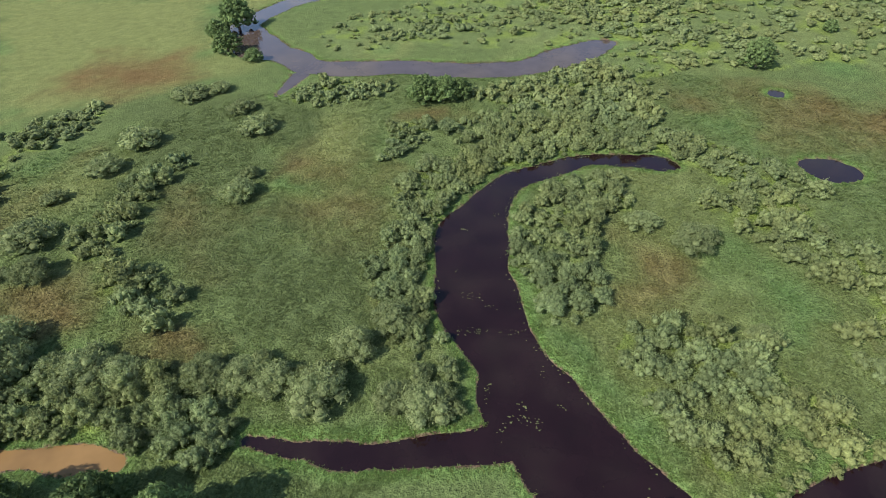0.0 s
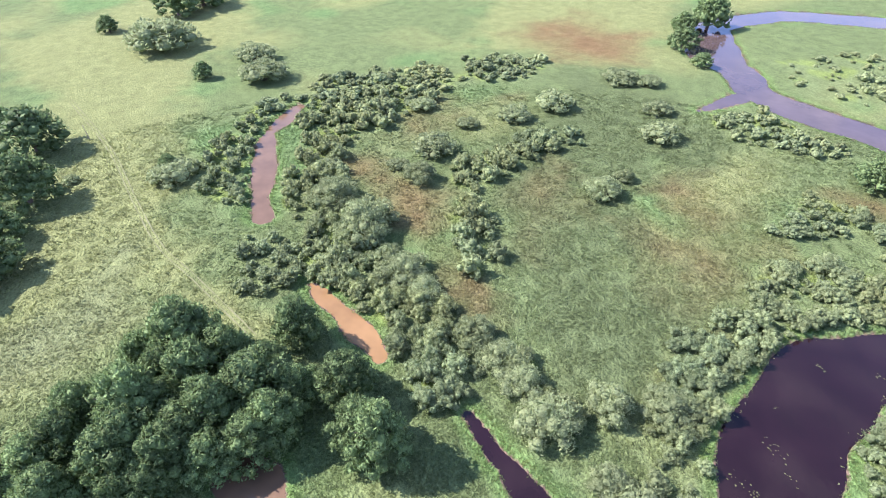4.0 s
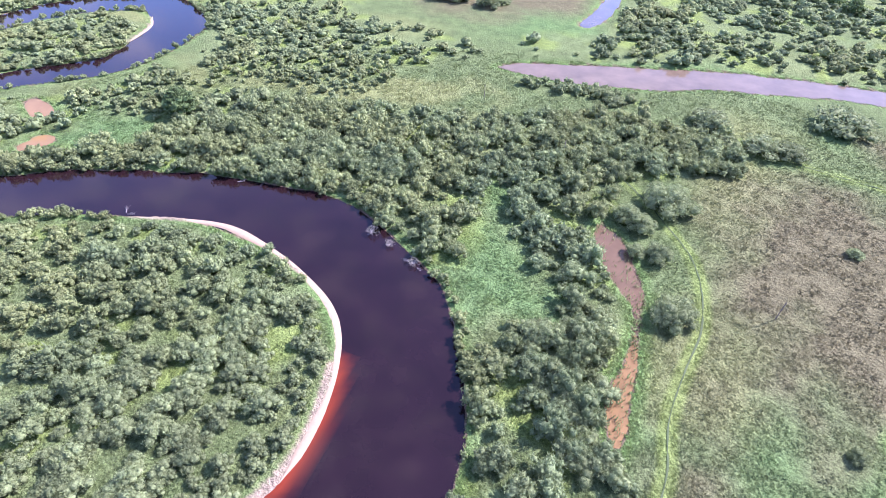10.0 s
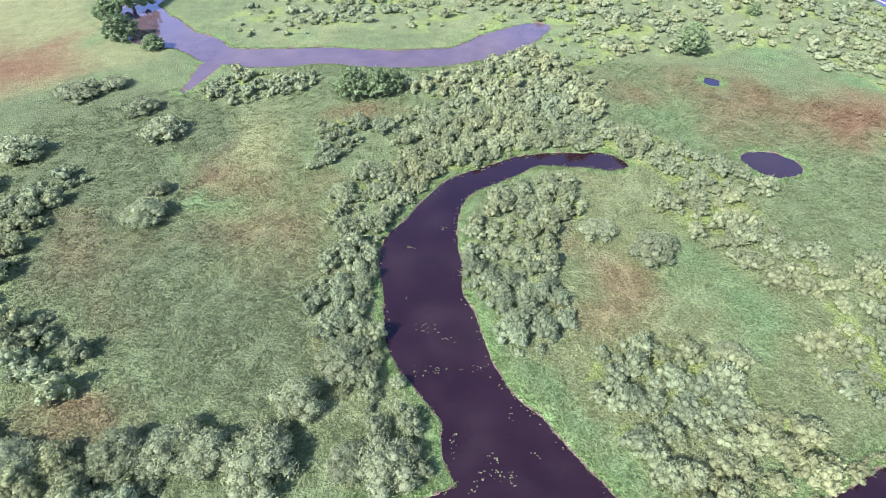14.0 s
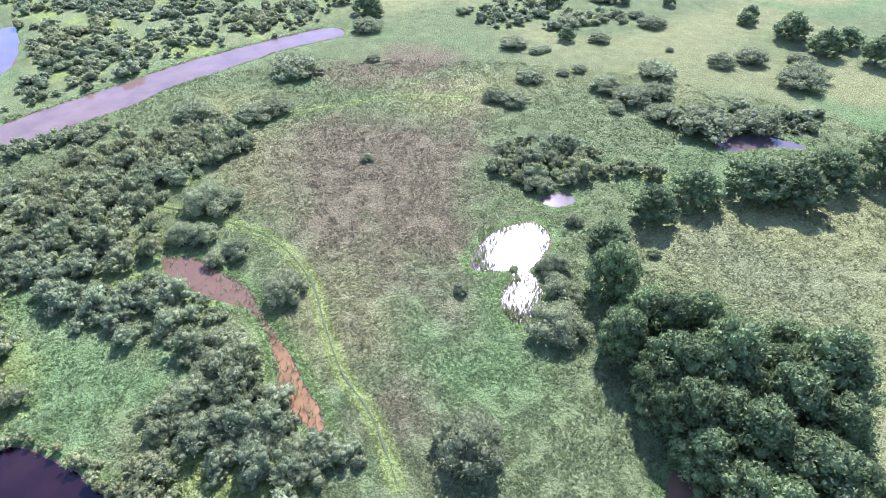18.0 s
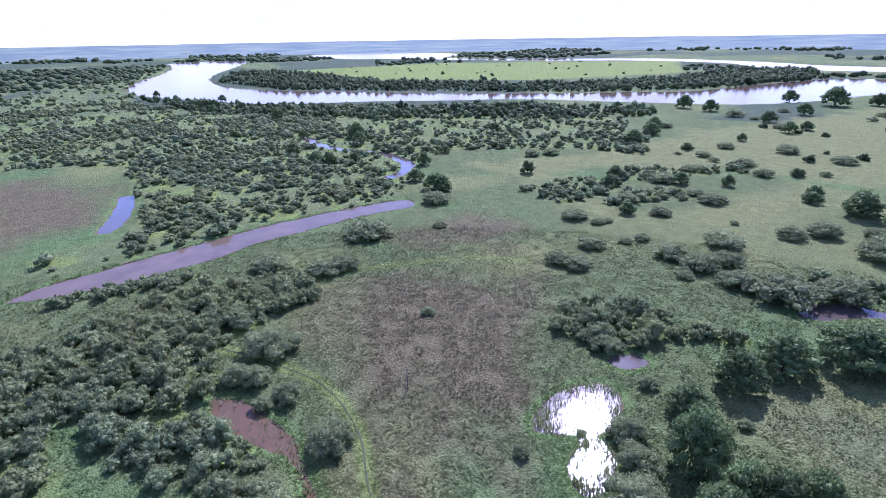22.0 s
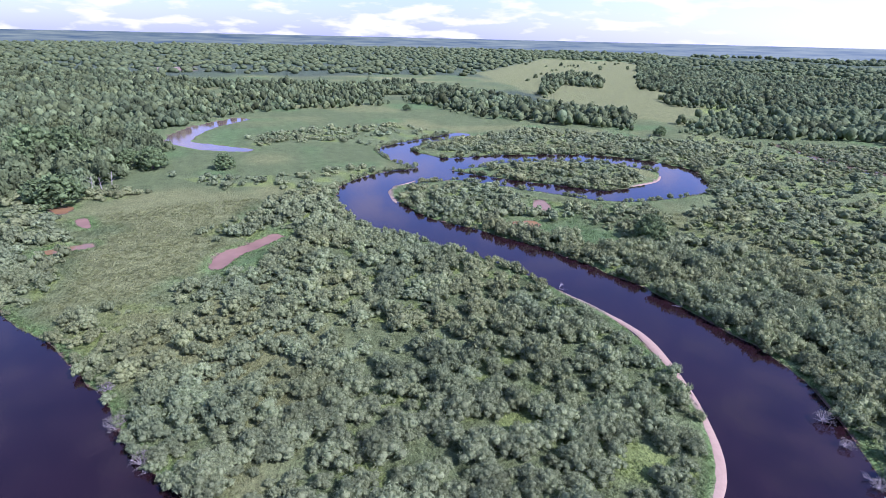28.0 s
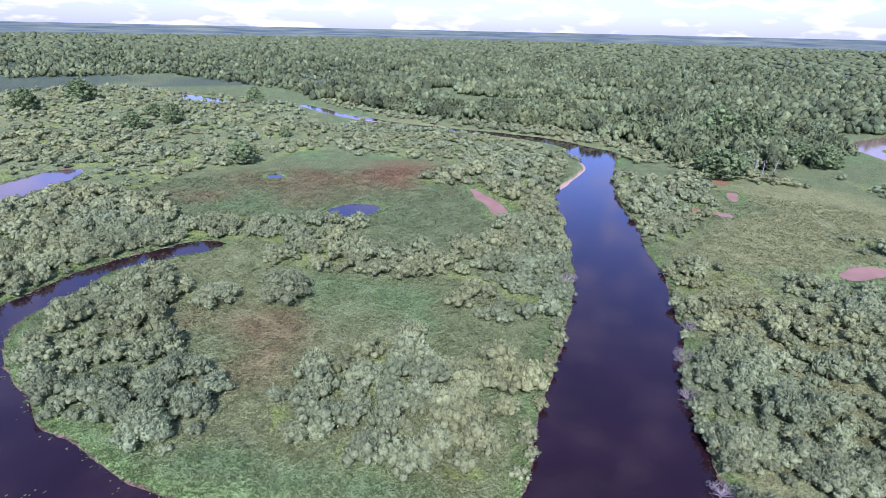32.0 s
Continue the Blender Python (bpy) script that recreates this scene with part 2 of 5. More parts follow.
WATER["arm"] = ("arm", [(190.2, -320.8, 11.9), (176.3, -301.9, 12), (150.3, -292, 10.9), (130.4, -275, 9.9), (111.4, -270.4, 10.9), (89, -270.7, 11.1), (69.4, -272, 9.8), (33.7, -267.6, 10.4), (2.5, -272.8, 10.4), (-21.7, -291.6, 13.2), (-36.7, -305.9, 8.1), (-41.8, -310, 4.5)])
WATER["arm_up"] = ("arm", [(162.3, -302.1, 8.8), (198.9, -335.4, 13), (207.5, -355.5, 11.2), (202.9, -380.3, 10.9), (189.4, -412.9, 11.5), (146.8, -447.4, 12.8)])
WATER["arm_stub"] = ("arm", [(129.2, -261.4, 5.2), (132.7, -231.9, 1.9)])
WATER["ditch"] = ("dark", [(58.6, -41, 1.6), (52.8, -40.5, 2.1), (46.6, -40, 2.6), (42, -40.3, 2.9), (27.5, -41.2, 3.7), (7.3, -45.8, 4.6), (-11, -50.4, 6.4)])
WATER["pinkpond"] = ("brown", [(167.9, -27.5, 4.2), (179.2, -30.1, 3.6), (192, -35.4, 4.4), (208.1, -41.9, 4.9), (221.2, -46.9, 4.5), (231.1, -52.7, 2.6), (239.3, -61.8, 4.3), (250.3, -74.4, 2.8)])
WATER["shadepond"] = ("brown", [(74.5, 10.7, 5.8), (70.4, 7.7, 5.3), (65, 6.2, 3.4), (60.7, 5.1, 1.2)])
WATER["pinkn"] = ("brown", [(4.6, 141.5, 2.0), (8.2, 133.8, 3.8), (11.9, 126, 4.3), (16, 117.8, 3.3), (18.6, 111, 2.0), (19.5, 104, 1.1)])
WATER["pinkC"] = ("pink", [(-169.8, -161.9, 2), (-164.8, -151.8, 2.9), (-160.1, -140.9, 3.7), (-152.9, -131.1, 3.3)])
WATER["pinkH"] = ("pink", [(-188.6, -22.5, 2.7), (-200, -17.3, 4), (-205.1, -10.2, 3.6), (-213.8, -1.6, 3.7)])
WATER["pk1"] = ("pink", [(-255.9, -79.8, 2.3), (-245.1, -75, 1.7)])
WATER["orange"] = ("orange", [(126.6, -27.2, 1.1), (120.8, -28.2, 2.6), (112.7, -29, 3), (103.8, -30.4, 3.1), (95.4, -31.9, 3.7), (87.5, -31.8, 2.6)])
WATER["orI"] = ("orange", [(-202.9, 103.3, 2.8), (-201, 108.7, 4.6)])
WATER["orI2"] = ("orange", [(-231, 129.7, 2.9), (-219.2, 125, 4.5)])
WATER["or1"] = ("orange", [(-276.1, -92.4, 4.1), (-269.9, -91.3, 2.7)])
WATER["red1"] = ("orange", [(-217.8, -82.5, 2.9), (-222, -70.2, 2.9)])
WATER["lake"] = ("lake", [(-61.4, 248.1, 1.4), (-44.6, 252.1, 8.2), (-21.7, 256.5, 10.9), (7.3, 264.8, 11.8), (37.5, 276.6, 10.7), (65.4, 283.5, 10.1), (93.4, 288.6, 8.4), (126.6, 290.6, 8.7)])
WATER["pondJ"] = ("lake", [(-428, -53, 7), (-415, -41, 9), (-405, -28, 8), (-397, -13, 5)])
WATER["pondJ2"] = ("lake", [(-428, -56, 6), (-448, -62, 9), (-482, -57, 10), (-512, -45, 9), (-545, -21, 9)])
WATER["pondF"] = ("shallow", [(-23.3, 394.1, 4.9), (-25.1, 367.3, 5.2), (-27.6, 343.4, 5.1), (-32.3, 325.8, 4.1)])
WATER["strm"] = ("shallow", [(135.4, 548, 5.5), (134, 518, 5), (144.5, 480, 4.5), (158.7, 459, 3.5), (172.4, 439, 3.8), (177, 410, 5), (174, 387, 5.5), (162, 366.6, 4.2), (143.3, 354.6, 4), (133, 354, 2.5)])
WATER["wet1"] = ("shallow", [(80.5, 88.8, 3), (86, 88.2, 6.4), (92.5, 89, 9), (98.5, 90.4, 7.6), (102.8, 91.4, 4)])
WATER["wet2"] = ("shallow", [(86.5, 81.5, 0.9), (85.3, 76, 3.4), (82.2, 72.4, 5.2), (78.5, 69, 4.6), (75.6, 66.8, 2.6)])
WATER["wet3"] = ("shallow", [(118.2, 101.5, 1.6), (121, 100, 3.2), (124, 98, 2.6)])
WATER["wet4"] = ("shallow", [(198, 90.5, 2.5), (204.5, 88.5, 5), (212.6, 85.8, 5.5), (220, 81, 4), (225.5, 73, 2.2)])
WATER["reedch"] = ("orange", [(19.5, 104, 0.9), (19.6, 96.5, 1.3), (19.6, 90.5, 2.1), (18.8, 84.4, 2.6), (18.1, 78, 2.8), (18.3, 72.7, 2.5), (18.7, 66.5, 1.8)])
WATER["upper"] = ("dark", [(-252.2, -452.2, 5), (-249.7, -418.4, 5.4), (-247.4, -381.9, 5.5), (-251.5, -351.7, 5.8), (-253.3, -326.8, 5.2), (-275.6, -270.4, 4.7), (-287.8, -237.8, 5.7), (-293.3, -201.2, 7.3), (-285.4, -169.4, 9.7)])
WATER["upper_pool"] = ("dark", [(-192.9, -581.2, 9.7), (-199.1, -528.4, 12.7)])
WATER["pondA"] = ("dark", [(-107.5, -175, 5.2), (-112, -172.3, 8.2), (-116.5, -170.5, 5.4)])
WATER["pondB"] = ("dark", [(-112.6, -239.6, 3.5), (-112.5, -239.7, 3.7)])
WATER["far1"] = ("lake", [(-372, 776, 16), (-345, 672, 14), (-316, 598, 12), (-300.3, 554.5, 7), (-264.6, 502.6, 9), (-224.5, 458.2, 12), (-204.2, 435.8, 11), (-202.4, 400.8, 7), (-219.8, 382.9, 5.5), (-248.3, 375.4, 5), (-285.6, 387.1, 4), (-325.3, 397.6, 3)])
WATER["big"] = ("lake", [(228.7, 2534, 150.3), (181.4, 2164, 105.9), (107.7, 1794, 75.8), (50.3, 1500, 79.5), (54.2, 1218, 88), (148.8, 1043, 86.3), (224.2, 955, 96.9), (329.4, 886, 70), (438.3, 806, 50.3), (549.4, 737, 41.7), (689, 624, 73), (797, 550.2, 91.4), (1010, 543.9, 97.9), (1195, 535.8, 105.8)])
WATER["bigfar"] = ("lake", [(895, 2473, 98), (1107, 2990, 294.2), (1106, 2735, 364.7), (1098, 2239, 88.3), (1330, 1804, 71.1), (1624, 1498, 88.3), (1672, 1139, 70), (1573, 883, 106.4), (1644, 662, 105.7)])

# Willow scrub: outlines of each thicket.
THICKET["meander"] = [(-206, -4), (-170, -15), (-149, -29), (-119, -37), (-97, -33), (-78, -22), (-60, 1), (-54, 14), (-46, 34), (-52, 63), (-64, 79), (-82, 90), (-112, 90), (-153, 75), (-185, 55), (-204, 38), (-239, 27), (-261, 22), (-245, 2), (-216, 4)]
THICKET["channel_w"] = [(2, 126), (12, 116), (16, 104), (15.5, 97), (14.5, 86), (14.5, 74), (16.5, 64), (25, 55), (16, 51), (1, 62), (-9, 79), (-10, 92), (-1, 101), (5, 112), (-13, 120), (-16, 134)]
THICKET["meander_w"] = [(-160, -63), (-161, -40), (-149, -29), (-119, -37), (-130, -46)]
THICKET["reach_e"] = [(-245, -132), (-270, -93), (-232, -76), (-188, -70), (-169, -73), (-183, -91), (-210, -113)]
THICKET["reach_e2"] = [(-128, -46), (-159, -64), (-166, -51), (-183, -16), (-96, 16), (-66, -7), (-77, -17), (-91, -29), (-114, -37)]
THICKET["outer"] = [(-193, 87), (-151, 107), (-121, 114), (-87, 116), (-62, 110), (-32, 95), (-22, 80), (-17, 64), (-11, 42), (24, 56), (20, 64), (14, 65), (13, 78), (14, 97), (5, 118), (2, 133), (11, 150), (2, 163), (26, 181), (47, 195), (50, 223), (20, 214), (-11, 216), (-43, 196), (-90, 186), (-143, 161), (-159, 139), (-187, 103)]
THICKET["south_t"] = [(-244, 248), (-204, 262), (-154, 277), (-105, 246), (-101, 204), (-140, 186), (-170, 185), (-199, 186), (-213, 219)]
THICKET["neck"] = [(-256, 61), (-272, 75), (-271, 113), (-236, 130), (-211, 148), (-209, 179), (-178, 170), (-169, 134), (-181, 114), (-182, 88), (-199, 78), (-221, 67)]
THICKET["loop"] = [(-307, 135), (-305, 188), (-287, 219), (-257, 218), (-244, 188), (-252, 156), (-279, 134), (-295, 126)]
THICKET["loop_n"] = [(-372, 105), (-419, 174), (-437, 236), (-387, 291), (-323, 350), (-264, 267), (-295, 248), (-333, 204), (-341, 142)]
THICKET["east_a"] = [(-230, 235), (-340, 386), (-248, 409), (-102, 189), (-125, 174), (-135, 158), (-155, 150), (-190, 187)]
THICKET["east_b"] = [(-175, 124), (-158, 139), (-127, 150), (-91, 172), (-51, 111), (-65, 111), (-83, 115), (-112, 113), (-148, 113), (-167, 106)]
THICKET["ox_in"] = [(-11, -157), (-29, -165), (-43, -155), (-36, -137), (-26, -131), (-24, -110), (-27, -97), (-24, -88), (-11, -83), (-5, -96), (2, -110), (0, -129), (-4, -146)]
THICKET["ox_in2"] = [(-33, -87), (-51, -89), (-66, -88), (-67, -71), (-79, -64), (-74, -55), (-61, -50), (-47, -44), (-39, -54), (-31, -65), (-27, -77)]
THICKET["reach_w"] = [(-59, -157), (-86, -145), (-107, -122), (-128, -115), (-173, -123), (-135, -87), (-115, -76), (-96, -65), (-84, -69), (-83, -87), (-99, -99), (-84, -111), (-73, -127), (-59, -148)]
THICKET["reach_w2"] = [(-156, -191), (-187, -192), (-238, -201), (-264, -175), (-193, -133), (-166, -117), (-133, -116), (-167, -160)]
THICKET["ox_out"] = [(16, -205), (-17, -221), (-57, -225), (-52, -200), (-76, -189), (-101, -167), (-106, -152), (-89, -136), (-75, -151), (-66, -169), (-46, -182), (-21, -182), (0, -173), (18, -155), (26, -138), (28, -120), (29, -99), (23, -81), (16, -71), (46, -94), (42, -132), (34, -155), (25, -172)]
THICKET["arm_n"] = [(25, -243), (-3, -255), (-34, -274), (-49, -266), (-58, -238), (-52, -223), (-15, -217), (13, -224), (30, -229)]
THICKET["arm_f"] = [(16, -349), (-10, -289), (-41, -310), (-76, -270), (-117, -265), (-157, -286), (-99, -343), (7, -425)]
THICKET["pink_e"] = [(244, -59), (275, -99), (262, -160), (238, -157), (218, -113), (210, -84), (180, -65), (152, -62), (143, -67), (129, -59), (136, -46), (150, -34), (173, -36), (195, -51), (223, -64)]
THICKET["pink_w"] = [(213, -11), (235, -30), (265, -59), (266, -77), (235, -54), (213, -36), (177, -23), (185, -12)]
THICKET["orange_e"] = [(164, -17), (144, -33), (129, -58), (106, -58), (88, -56), (73, -54), (61, -47), (60, -36), (71, -33), (87, -35), (104, -33), (126, -29), (123, -16), (124, -6)]
THICKET["ditch_e"] = [(82, -54), (78, -61), (62, -65), (40, -62), (41, -53), (53, -52), (72, -52)]
THICKET["pink_n"] = [(257, -172), (245, -196), (234, -214), (218, -212), (216, -177), (234, -179)]
THICKET["arc"] = [(149, -167), (140, -160), (140, -126), (137, -110), (134, -96), (148, -97), (157, -103), (158, -119), (161, -144)]
THICKET["arc2"] = [(133, -95), (120, -96), (95, -81), (91, -72), (100, -70), (113, -76), (130, -82)]
THICKET["ox_w"] = [(53, -101), (40, -110), (29, -117), (24, -98), (23, -86), (29, -87), (39, -93)]
THICKET["ox_w2"] = [(51, -152), (39, -168), (13, -183), (5, -171), (18, -151), (27, -126), (27, -110), (39, -121)]
THICKET["ox_w3"] = [(63, -200), (46, -209), (40, -194), (52, -167), (59, -168)]
THICKET["ox_w4"] = [(37, -88), (22, -90), (13, -72), (9, -54), (18, -49), (30, -53), (21, -66), (34, -74)]
THICKET["ditch_w"] = [(156, -41), (138, -53), (113, -59), (85, -55), (65, -50), (60, -40), (66, -33), (89, -36), (110, -35), (128, -29), (133, -25)]
THICKET["row_w"] = [(214, -79), (245, -131), (239, -163), (244, -206), (221, -215), (207, -190), (227, -156), (204, -104), (200, -82), (190, -63)]
THICKET["silver"] = [(115, 129), (125, 137), (139, 136), (150, 126), (152, 114), (149, 107), (158, 99), (166, 87), (159, 85), (149, 96), (140, 104), (130, 102), (123, 109), (114, 117)]
THICKET["band_s"] = [(-31, 203), (-7, 207), (20, 218), (44, 223), (50, 189), (29, 185), (10, 187), (-4, 187), (-24, 183)]
THICKET["lake_s"] = [(-53, 234), (-36, 240), (-12, 243), (10, 240), (5, 233), (-20, 230), (-42, 228)]
THICKET["lake_n"] = [(-59, 278), (-28, 293), (24, 304), (64, 308), (122, 312), (152, 335), (155, 394), (108, 362), (70, 386), (21, 456), (-14, 389), (-17, 328), (-41, 314), (-62, 302)]
THICKET["mead_a"] = [(207, 275), (252, 291), (275, 258), (230, 222), (282, 207), (297, 219), (260, 243), (209, 238)]
THICKET["mead_b"] = [(202, 122), (234, 105), (249, 90), (265, 84), (237, 72), (223, 88), (205, 104)]
THICKET["far_a"] = [(-115, 678), (-82, 860), (57, 942), (271, 778), (510, 555), (450, 386), (361, 318), (334, 358), (229, 419), (174, 382), (171, 462), (136, 570), (22, 477), (-94, 528)]
THICKET["plain_w"] = [(-351, 767), (-251, 971), (-57, 1142), (49, 746), (204, 669), (196, 438), (142, 376), (82, 401), (6, 477), (-72, 523), (-170, 540), (-224, 496)]
THICKET["plain_c"] = [(-369, 347), (-256, 347), (-225, 352), (-185, 377), (-162, 345), (-164, 287), (-100, 274), (-71, 263), (-88, 238), (-115, 211), (-150, 213), (-183, 201), (-220, 227), (-248, 252), (-291, 268)]
THICKET["plain_d"] = [(-12, 426), (50, 415), (79, 383), (144, 341), (143, 311), (96, 298), (39, 295), (-11, 277), (-53, 266), (-51, 287), (-17, 310)]
THICKET["band_n"] = [(-185, 160), (-146, 170), (-85, 179), (-51, 189), (-35, 203), (7, 222), (44, 214), (49, 193), (20, 179), (-13, 174), (-6, 158), (8, 149), (5, 136), (1, 148), (-23, 148), (-29, 131), (-53, 141), (-79, 131), (-110, 117), (-139, 113)]
THICKET["scrub_w"] = [(-239, -360), (-264, -255), (-272, -212), (-203, -175), (-193, -211), (-180, -244), (-161, -253)]
THICKET["meander_x"] = [(-160, -63), (-167, -35), (-179, -15), (-205, 15), (-140, 7), (-122, -14), (-107, -24), (-115, -36), (-132, -47)]
THICKET["mead_w1"] = [(-245, -105), (-229, -72), (-201, -74), (-181, -83)]
THICKET["mead_w2"] = [(-310, -128), (-308, -78), (-291, -55), (-284, -73), (-265, -112)]
THICKET["mead_n"] = [(-294, 3), (-314, 46), (-310, 66), (-269, 32), (-237, 26), (-230, 3), (-227, -14), (-256, 4)]
THICKET["pond_s"] = [(-449, -16), (-480, 44), (-483, 116), (-429, 152), (-384, 87), (-413, 37), (-405, -8)]
THICKET["pond_w"] = [(-327, -54), (-315, 7), (-334, 57), (-314, 60), (-289, 24), (-289, -23)]
THICKET["east_c"] = [(-155, 150), (-135, 158), (-123, 172), (-99, 185), (-91, 172), (-127, 150), (-158, 139)]
THICKET["meander_n"] = [(-276, 10), (-269, 26), (-218, 33), (-180, 55), (-149, 75), (-162, 60), (-190, 34), (-205, 1), (-213, -24), (-224, -31), (-255, -3)]
THICKET["arm_s"] = [(39, -199), (9, -222), (-23, -240), (-58, -234), (-59, -198), (-70, -179), (-69, -170), (-50, -181), (-17, -176), (4, -167), (29, -180)]
THICKET["arm_s2"] = [(127, -230), (112, -254), (71, -248), (65, -239), (83, -225), (107, -215)]
THICKET["arm_s3"] = [(32, -244), (-11, -255), (-46, -294), (-88, -321), (-81, -263), (-45, -253), (-2, -231), (26, -227)]
THICKET["arm_n2"] = [(162, -315), (122, -319), (75, -312), (35, -300), (-7, -308), (-41, -318), (-93, -363), (-101, -425), (80, -357)]
THICKET["plain_e"] = [(-24, 464), (28, 547), (115, 529), (169, 457), (166, 365), (130, 331), (64, 356), (-2, 354), (-17, 391)]
THICKET["scrub_x"] = [(-60, -711), (-162, -716), (-253, -472), (-210, -361), (-254, -296), (-273, -227), (-272, -190), (-217, -181), (-203, -228), (-157, -274), (-111, -292), (-60, -307), (-45, -319), (-16, -315)]
THICKET["scrub_y"] = [(-13, -292), (-40, -270), (-64, -239), (-48, -214), (-21, -221), (-5, -220)]
THICKET["plain_b"] = [(-395, 373), (-272, 363), (-225, 366), (-249, 331), (-314, 290)]
THICKET["plain_f"] = [(-321, 903), (-90, 1734), (62, 1601), (-22, 1150), (-39, 1018), (-231, 893)]
THICKET["mead_c"] = [(292, 286), (356, 267), (399, 240), (382, 229), (327, 244), (278, 260)]
THICKET["arm_in"] = [(144, -323), (129, -374), (61, -408), (-11, -414), (-45, -344), (14, -327), (63, -332), (91, -298), (115, -286)]
THICKET["loop_f"] = [(-331, 397), (-294, 456), (-278, 490), (-235, 451), (-215, 423), (-229, 390), (-278, 393)]

# Woods: outlines.
WOOD["clump_a"] = [(-1049, 578), (-1115, 693), (-960, 671), (-786, 542), (-868, 518), (-671, 374), (-706, 382)]
WOOD["clump_b"] = [(-634, 532), (-654, 589), (-584, 607), (-514, 532), (-564, 488)]
WOOD["clump_c"] = [(-1340, 1033), (-1299, 1145), (-1076, 1088), (-905, 850), (-1025, 799)]
WOOD["clump_d"] = [(-1753, 943), (-1745, 1097), (-1420, 895), (-1512, 817)]
WOOD["band_e"] = [(-916, 1072), (-906, 1409), (-626, 1362), (-456, 995), (-569, 884), (-740, 972)]
WOOD["band_f"] = [(-1252, 3507), (-403, 3286), (-246, 2301), (-610, 2360)]
WOOD["north_wood"] = [(-283, -420), (-299, -344), (-309, -271), (-278, -217), (-283, -150), (-270, -129), (-305, -100), (-373, -63), (-470, -65), (-571, -23), (-607, 62), (-630, 157), (-534, 228), (-719, 300), (-872, 175), (-974, -71), (-1095, -558), (-690, -977)]
WOOD["west_wood"] = [(-298, -553), (-268, -456), (-269, -313), (-279, -232), (-298, -159), (-288, -108), (-297, -85), (-443, -52), (-1081, -146), (-1414, -620), (-931, -1419), (-167, -1674), (-76, -859), (-263, -836)]
WOOD["belt"] = [(-886, 141), (-649, 171), (-506, 209), (-476, 251), (-412, 329), (-489, 380), (-638, 343), (-780, 276), (-935, 227)]
WOOD["belt_e"] = [(-394, 357), (-440, 471), (-455, 611), (-405, 646), (-312, 506), (-342, 453), (-349, 378)]
WOOD["belt_f"] = [(-798, 613), (-1150, 1198), (-703, 1096), (-477, 755), (-528, 607), (-679, 605)]
WOOD["belt_g"] = [(-559, 271), (-558, 320), (-456, 352), (-407, 324), (-445, 273), (-492, 236)]
WOOD["belt_h"] = [(-433, 392), (-508, 536), (-571, 749), (-379, 676), (-283, 511), (-324, 460), (-351, 389)]
WOOD["belt_i"] = [(-1008, 773), (-1017, 991), (-740, 972), (-583, 906), (-570, 663), (-548, 547), (-778, 634)]
WOOD["island"] = [(142, 1381), (375, 2183), (358, 1644), (453, 1146), (669, 900), (1058, 837), (1518, 1014), (1422, 782), (1222, 634), (981, 625), (663, 728), (430, 921), (219, 1114)]
WOOD["bank_belt"] = [(-19, 1063), (92, 896), (257, 737), (466, 623), (582, 515), (540, 467), (400, 533), (226, 649), (49, 830)]

# Ground cover: outlines of each patch.
COVER["rust"] = [
    [(101, -170), (70, -186), (53, -164), (45, -131), (45, -117), (65, -117), (85, -139)],
    [(186, -72), (151, -87), (114, -76), (84, -72), (84, -66), (102, -65), (118, -62), (165, -68)],
    [(132, -115), (132, -135), (111, -128), (89, -90), (107, -93)],
    [(-60, -245), (-106, -245), (-189, -217), (-173, -188), (-132, -204), (-114, -187), (-83, -201), (-62, -224)],
    [(-35, -126), (-47, -120), (-51, -95), (-30, -88), (-29, -101)],
    [(279, -224), (290, -295), (225, -298), (182, -256), (220, -219)],
    [(226, -135), (202, -161), (197, -170), (204, -149), (197, -121), (183, -94), (193, -97)],
    [(58, -214), (30, -225), (23, -213), (50, -207)],
    [(-170, -239), (-185, -201), (-151, -172), (-136, -183), (-131, -204)],
    [(194, -73), (197, -93), (158, -81), (129, -80), (93, -70), (105, -65), (134, -66)],
]
COVER["reed"] = [
    [(44, 191), (84, 197), (135, 167), (120, 127), (94, 104), (76, 87), (61, 80), (50, 66), (44, 57), (29, 47), (31, 61), (32, 81), (38, 100), (39, 120), (35, 143), (33, 168)],
    [(-160, 332), (-157, 385), (-100, 492), (-35, 426), (-30, 338), (-84, 309), (-127, 290)],
    [(85, 249), (158, 259), (169, 218), (139, 199), (103, 220)],
]
COVER["olive"] = [
    [(138, -117), (117, -137), (90, -148), (67, -113), (43, -115), (45, -108), (41, -75), (48, -65), (69, -66), (91, -79), (121, -99)],
    [(214, -222), (169, -239), (100, -211), (97, -129), (120, -105), (142, -114)],
]
